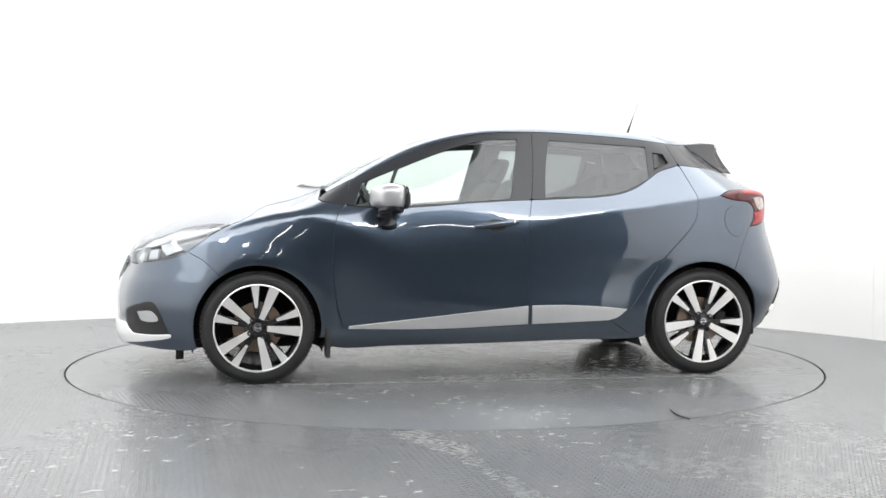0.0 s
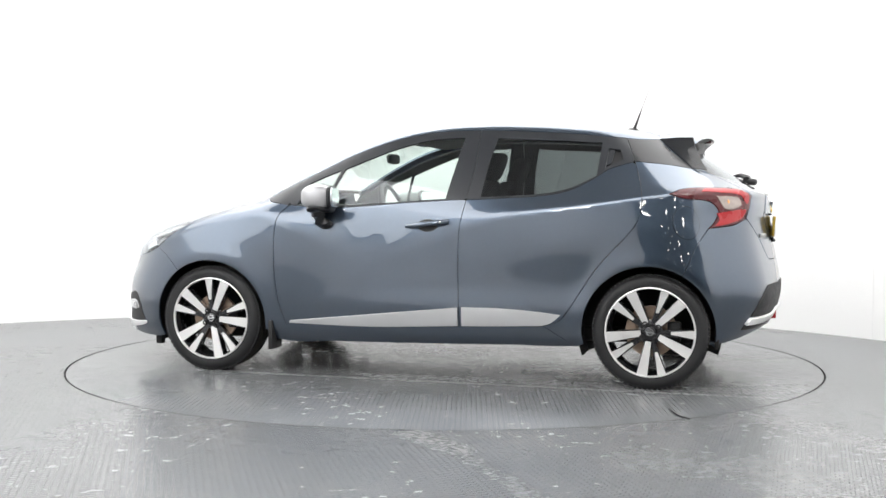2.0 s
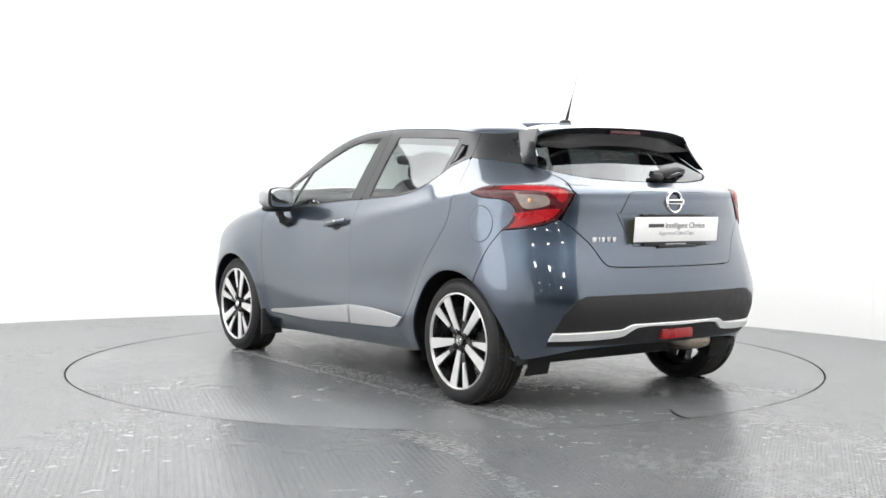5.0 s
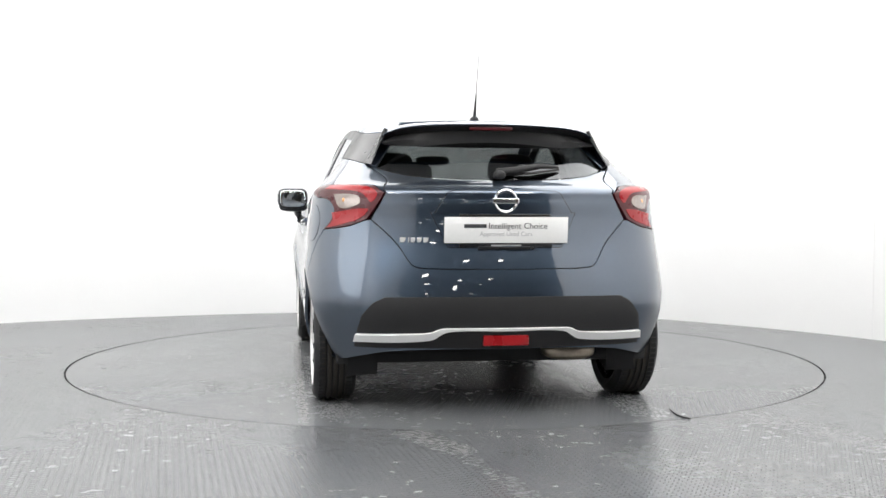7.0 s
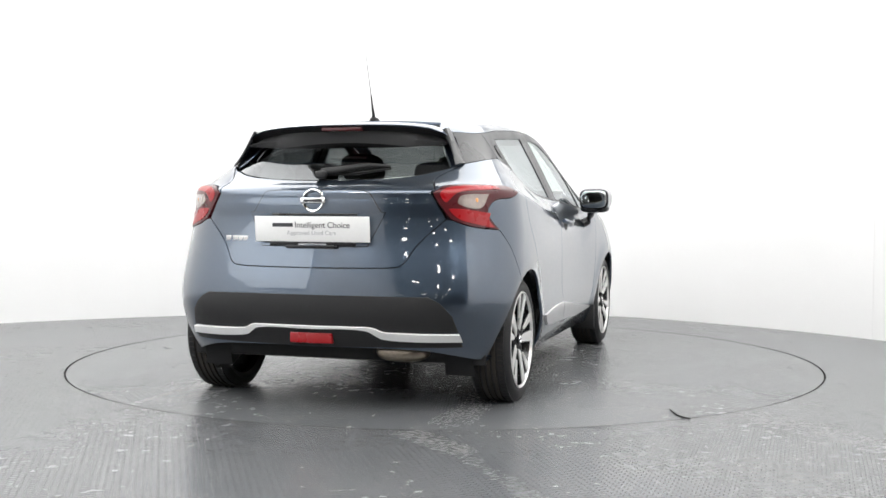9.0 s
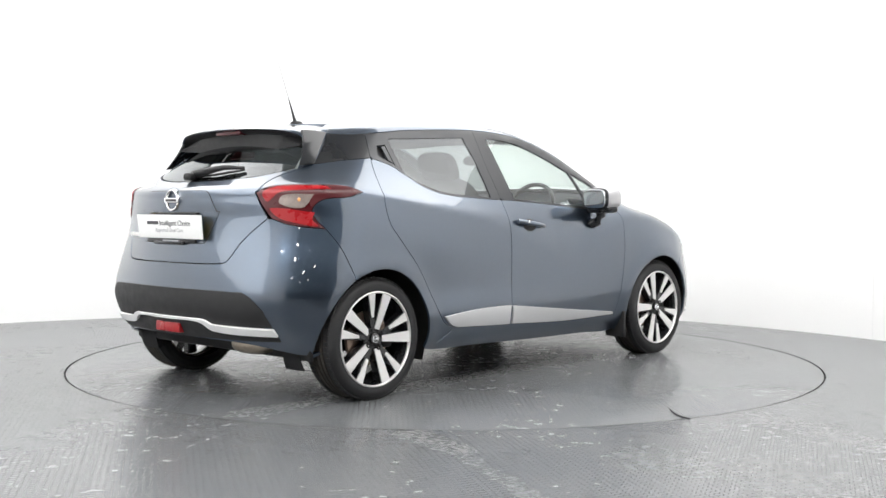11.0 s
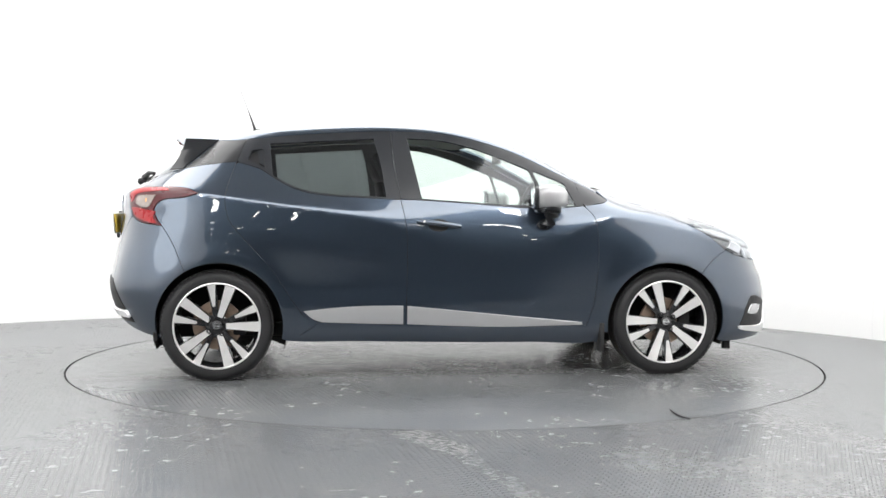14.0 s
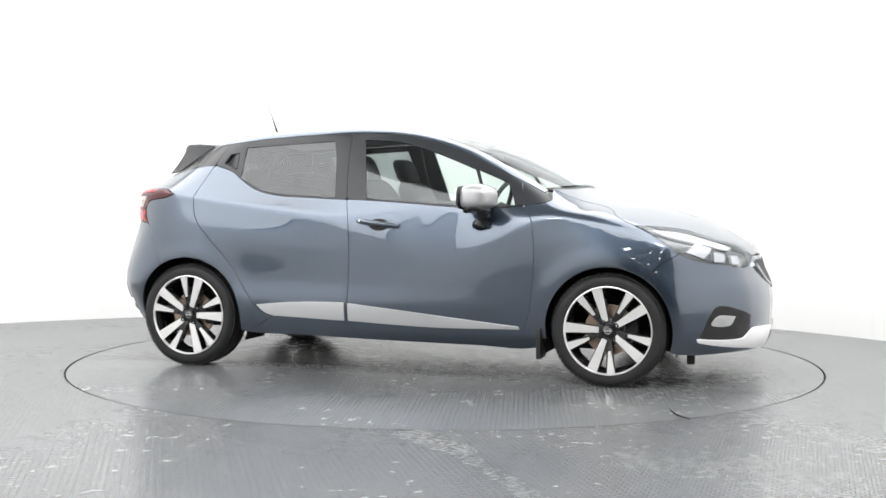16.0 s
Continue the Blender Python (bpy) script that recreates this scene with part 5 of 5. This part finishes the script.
def underside(car):
    under = part("floor_pan", box(-1.62, 1.66, -0.58, 0.58, 0.215, 0.30, 0.02), DARK, car, "black underbody")
    part("centre_pan", box(-0.88, 0.86, -0.755, 0.755, 0.205, 0.30, 0.01), DARK, under)
    part("rear_axle", tube([(-1.27, -0.62, 0.27), (-1.20, -0.4, 0.235), (-1.20, 0.4, 0.235), (-1.27, 0.62, 0.27)], 0.035, 10), DARK, under)
    part("silencer", blob(-1.63, -0.36, 0.272, 0.10, 0.13, 0.050, 0.8), STEEL, under, "brown-stained steel silencer")
    part("engine_tray", box(0.95, 1.75, -0.55, 0.55, 0.165, 0.25, 0.02), DARK, under)
    for s in (-1, 1):
        for cx, r in ((1.2625, 0.372), (-1.252, 0.376)):
            bm = bmesh.new()
            rows = []
            for i in range(33):
                a = radians(-22 + 224 * i / 32)
                edge = float(SIDE.lift(SIDE.flat(np.array([[cx + r * math.cos(a), 0, max(0.24, 0.303 + r * math.sin(a))]])))[0, 1]) - 0.03
                rows.append([bm.verts.new((cx + r * math.cos(a), s * yy, 0.303 + r * math.sin(a))) for yy in (min(0.835, edge), 0.56)])
            for p, q in zip(rows, rows[1:]):
                bm.faces.new((p[0], p[1], q[1], q[0]))
            mid = bm.verts.new((cx, s * 0.56, 0.303))
            for p, q in zip(rows, rows[1:]):
                bm.faces.new((p[1], mid, q[1]))
            part("wheel_liner", bm, DARK, under)
        part("mud_flap", box(0.875, 0.900, s * 0.775 - 0.07, s * 0.775 + 0.07, 0.135, 0.30, 0.004), PLASTIC, car, "black mud flap")
        part("mud_flap", box(-1.612, -1.590, s * 0.705 - 0.05, s * 0.705 + 0.05, 0.215, 0.33, 0.004), PLASTIC, car, "black mud flap")
        # inner skins that close the doors and ends behind the gaps
        flip = s < 0
        line = on_side(-0.885, 0.24, -0.70, 0.24, 0.4, 0.23, 0.86, 0.24, 0.875, 0.62, 1.0, 0.70, 1.26, 0.72, 1.5, 0.68)
        up = on_side(1.5, 0.68, 1.40, 0.80, 1.2, 0.88, 0.9, 0.93, 0.3, 0.93, -0.5, 0.97, -0.9, 1.0, -1.15, 1.10, -1.4, 1.12, -1.55, 1.0, -1.58, 0.80, -1.50, 0.69, -1.25, 0.72, -1.0, 0.66, -0.885, 0.45, -0.885, 0.24)
        sheet("inner_panel", SIDE, outline_of(line, up), DARK, under, lift=-0.022, inset=0, skirt=0.0, flip=flip, step=0.05)
    part("rear_wall", box(-1.70, -1.50, -0.55, 0.55, 0.35, 1.02, 0.06), DARK, under)
    part("front_wall", box(1.05, 1.85, -0.58, 0.58, 0.28, 0.62, 0.06), DARK, under)
    part("small_bracket", box(-0.06, 0.0, 0.50, 0.56, 0.165, 0.21, 0.004), STEEL, under)


def interior(car):
    def seat(x, y, rear=False):
        top = part("seat", blob(x, y, 0.50, 0.25, 0.24, 0.09, 0.5), SEAT, car, "dark grey cloth car seat")
        lean = lambda c: Vector((c.x - 0.38 * c.z, c.y * (1 - 0.25 * max(0, c.z)), c.z))
        part("backrest", blob(x - 0.27, y, 0.80, 0.085, 0.235, 0.32, 0.5, lean), SEAT, top)
        part("headrest", blob(x - 0.435, y, 1.185, 0.05, 0.135, 0.085, 0.6, lean), SEAT, top)
        for d in (-0.05, 0.05):
            part("headrest_post", tube([(x - 0.41, y + d, 1.03), (x - 0.43, y + d, 1.14)], 0.006, 8), CHROME, top)
    seat(0.12, 0.36)
    seat(0.12, -0.36)
    bench = part("rear_bench", blob(-0.62, 0, 0.52, 0.24, 0.60, 0.10, 0.4), SEAT, car, "dark grey rear bench")
    part("bench_back", blob(-0.93, 0, 0.80, 0.09, 0.58, 0.28, 0.4, lambda c: Vector((c.x - 0.38 * c.z, c.y, c.z))), SEAT, bench)
    for y in (-0.34, 0.34):
        part("rear_headrest", blob(-1.055, y, 1.115, 0.05, 0.12, 0.075, 0.6), SEAT, bench)
    dash = part("dashboard", blob(0.86, 0, 0.86, 0.26, 0.68, 0.11, 0.4), PLASTIC, car, "black dashboard")
    ring = bmesh.new()
    n, m = 40, 8
    vs = [[ring.verts.new(((0.185 + 0.014 * math.cos(2 * math.pi * j / m)) * math.cos(2 * math.pi * i / n), (0.185 + 0.014 * math.cos(2 * math.pi * j / m)) * math.sin(2 * math.pi * i / n), 0.014 * math.sin(2 * math.pi * j / m))) for j in range(m)] for i in range(n)]
    for i in range(n):
        for j in range(m):
            ring.faces.new((vs[i][j], vs[(i + 1) % n][j], vs[(i + 1) % n][(j + 1) % m], vs[i][(j + 1) % m]))
    sw = part("steering_wheel", ring, PLASTIC, dash, "black steering wheel")
    sw.matrix_basis = pose(0.52, -0.36, 0.93, 0, -66, 0)
    col = part("steering_column", tube([(0.52, -0.36, 0.93), (0.72, -0.36, 0.86)], [0.06, 0.05], 12), PLASTIC, dash)
    part("inner_mirror", blob(0.42, 0.0, 1.255, 0.018, 0.11, 0.032, 0.6), PLASTIC, car, "black inner mirror")
    # headliner under the roof
    lin = outline_of(on_top(0.30, 0.0, 0.22, 0.50, 0.0, 0.555, -0.6, 0.555, -1.05, 0.53, -1.15, 0.45, -1.18, 0.0))
    sheet("headliner", TOP, lin, LINER, car, "pale grey headliner", both=True, open_mid=True, lift=-0.035, skirt=0.0, step=0.06)


def antenna(car):
    rod = part("antenna", tube([(-1.085, 0.0, 1.418), (-1.105, 0.0, 1.475), (-1.128, 0, 1.540)], [0.010, 0.006, 0.0035], 10), PLASTIC, car, "thin black roof antenna")
    part("antenna_foot", blob(-1.075, 0, 1.412, 0.040, 0.022, 0.016, 0.9), PLASTIC, rod)
    part("antenna_whip", tube([(-1.128, 0, 1.540), (-1.205, 0, 1.745)], [0.0022, 0.0014], 6), PLASTIC, rod)


def build_car():
    car = new("car")
    tagged(car, "grey-blue metallic five-door hatchback car on the turntable", "car")
    underside(car)
    car_body(car)
    doors(car)
    rear_end(car)
    front_end(car)
    for x, y, turned in ((1.2625, 0.853, 41), (1.2625, -0.853, 3), (-1.2625, 0.853, 64), (-1.2625, -0.853, 37)):
        wheel(car, x, y, turned)
    interior(car)
    antenna(car)
    return car


booth()
DISC_THING = turntable()
CAR = build_car()
# added overhead fill, out of view, to brighten walls, floor and car
fill_ring(-0.5, -1.5, 1.7, 4.4, 90.0, 450.0)
# unseen panel added at the left to brighten the car's flank and floor
fill_panel("fill_panel", look((-4.20, -3.3, 2.30), (0, -0.3, 0.9)), 3.6, 2.1, SIDE_FILL_GLOW, "large cool white fill panel added unseen by the booth wall", "soft box")
# two unseen panels added up front to light back wall and number plate
for x, y in ((-2.1, -5.7), (2.2, -4.9)):
    fill_panel("front_fill_panel", look((x, y, 3.3), (0, 2.0, 0.9)), 0.75, 0.36, FRONT_FILL_GLOW, "bright white fill panel added unseen over the booth mouth", "flood light")
hair_crack()
for y in (-8.8, -11.0, -13.6, -17.0, -21.5, -27.0):
    for x in (-3.4, -1.1, 1.2, 3.5):
        ceiling_panel(x, y, 0.34, 0.34, 4.36)


def motions():
    turns = ((0.0, 190.17), (1.0, 177.53), (2.0, 164.69), (3.0, 151.56), (4.0, 138.4), (5.0, 125.3), (6.0, 112.15), (7.0, 99.05), (8.0, 85.97), (9.0, 72.93), (10.0, 59.85), (11.0, 46.7), (12.0, 33.45), (13.0, 20.24), (14.0, 7.25), (15.0, -5.56), (16.0, -18.24))
    walk(CAR, [(t, pose(0, 0, 0, 0, 0, a) @ pose(-0.0896, 0.0339, 0)) for t, a in turns])
    walk(DISC_THING, [(t, pose(0, 0, 0, 0, 0, a)) for t, a in turns])


motions()
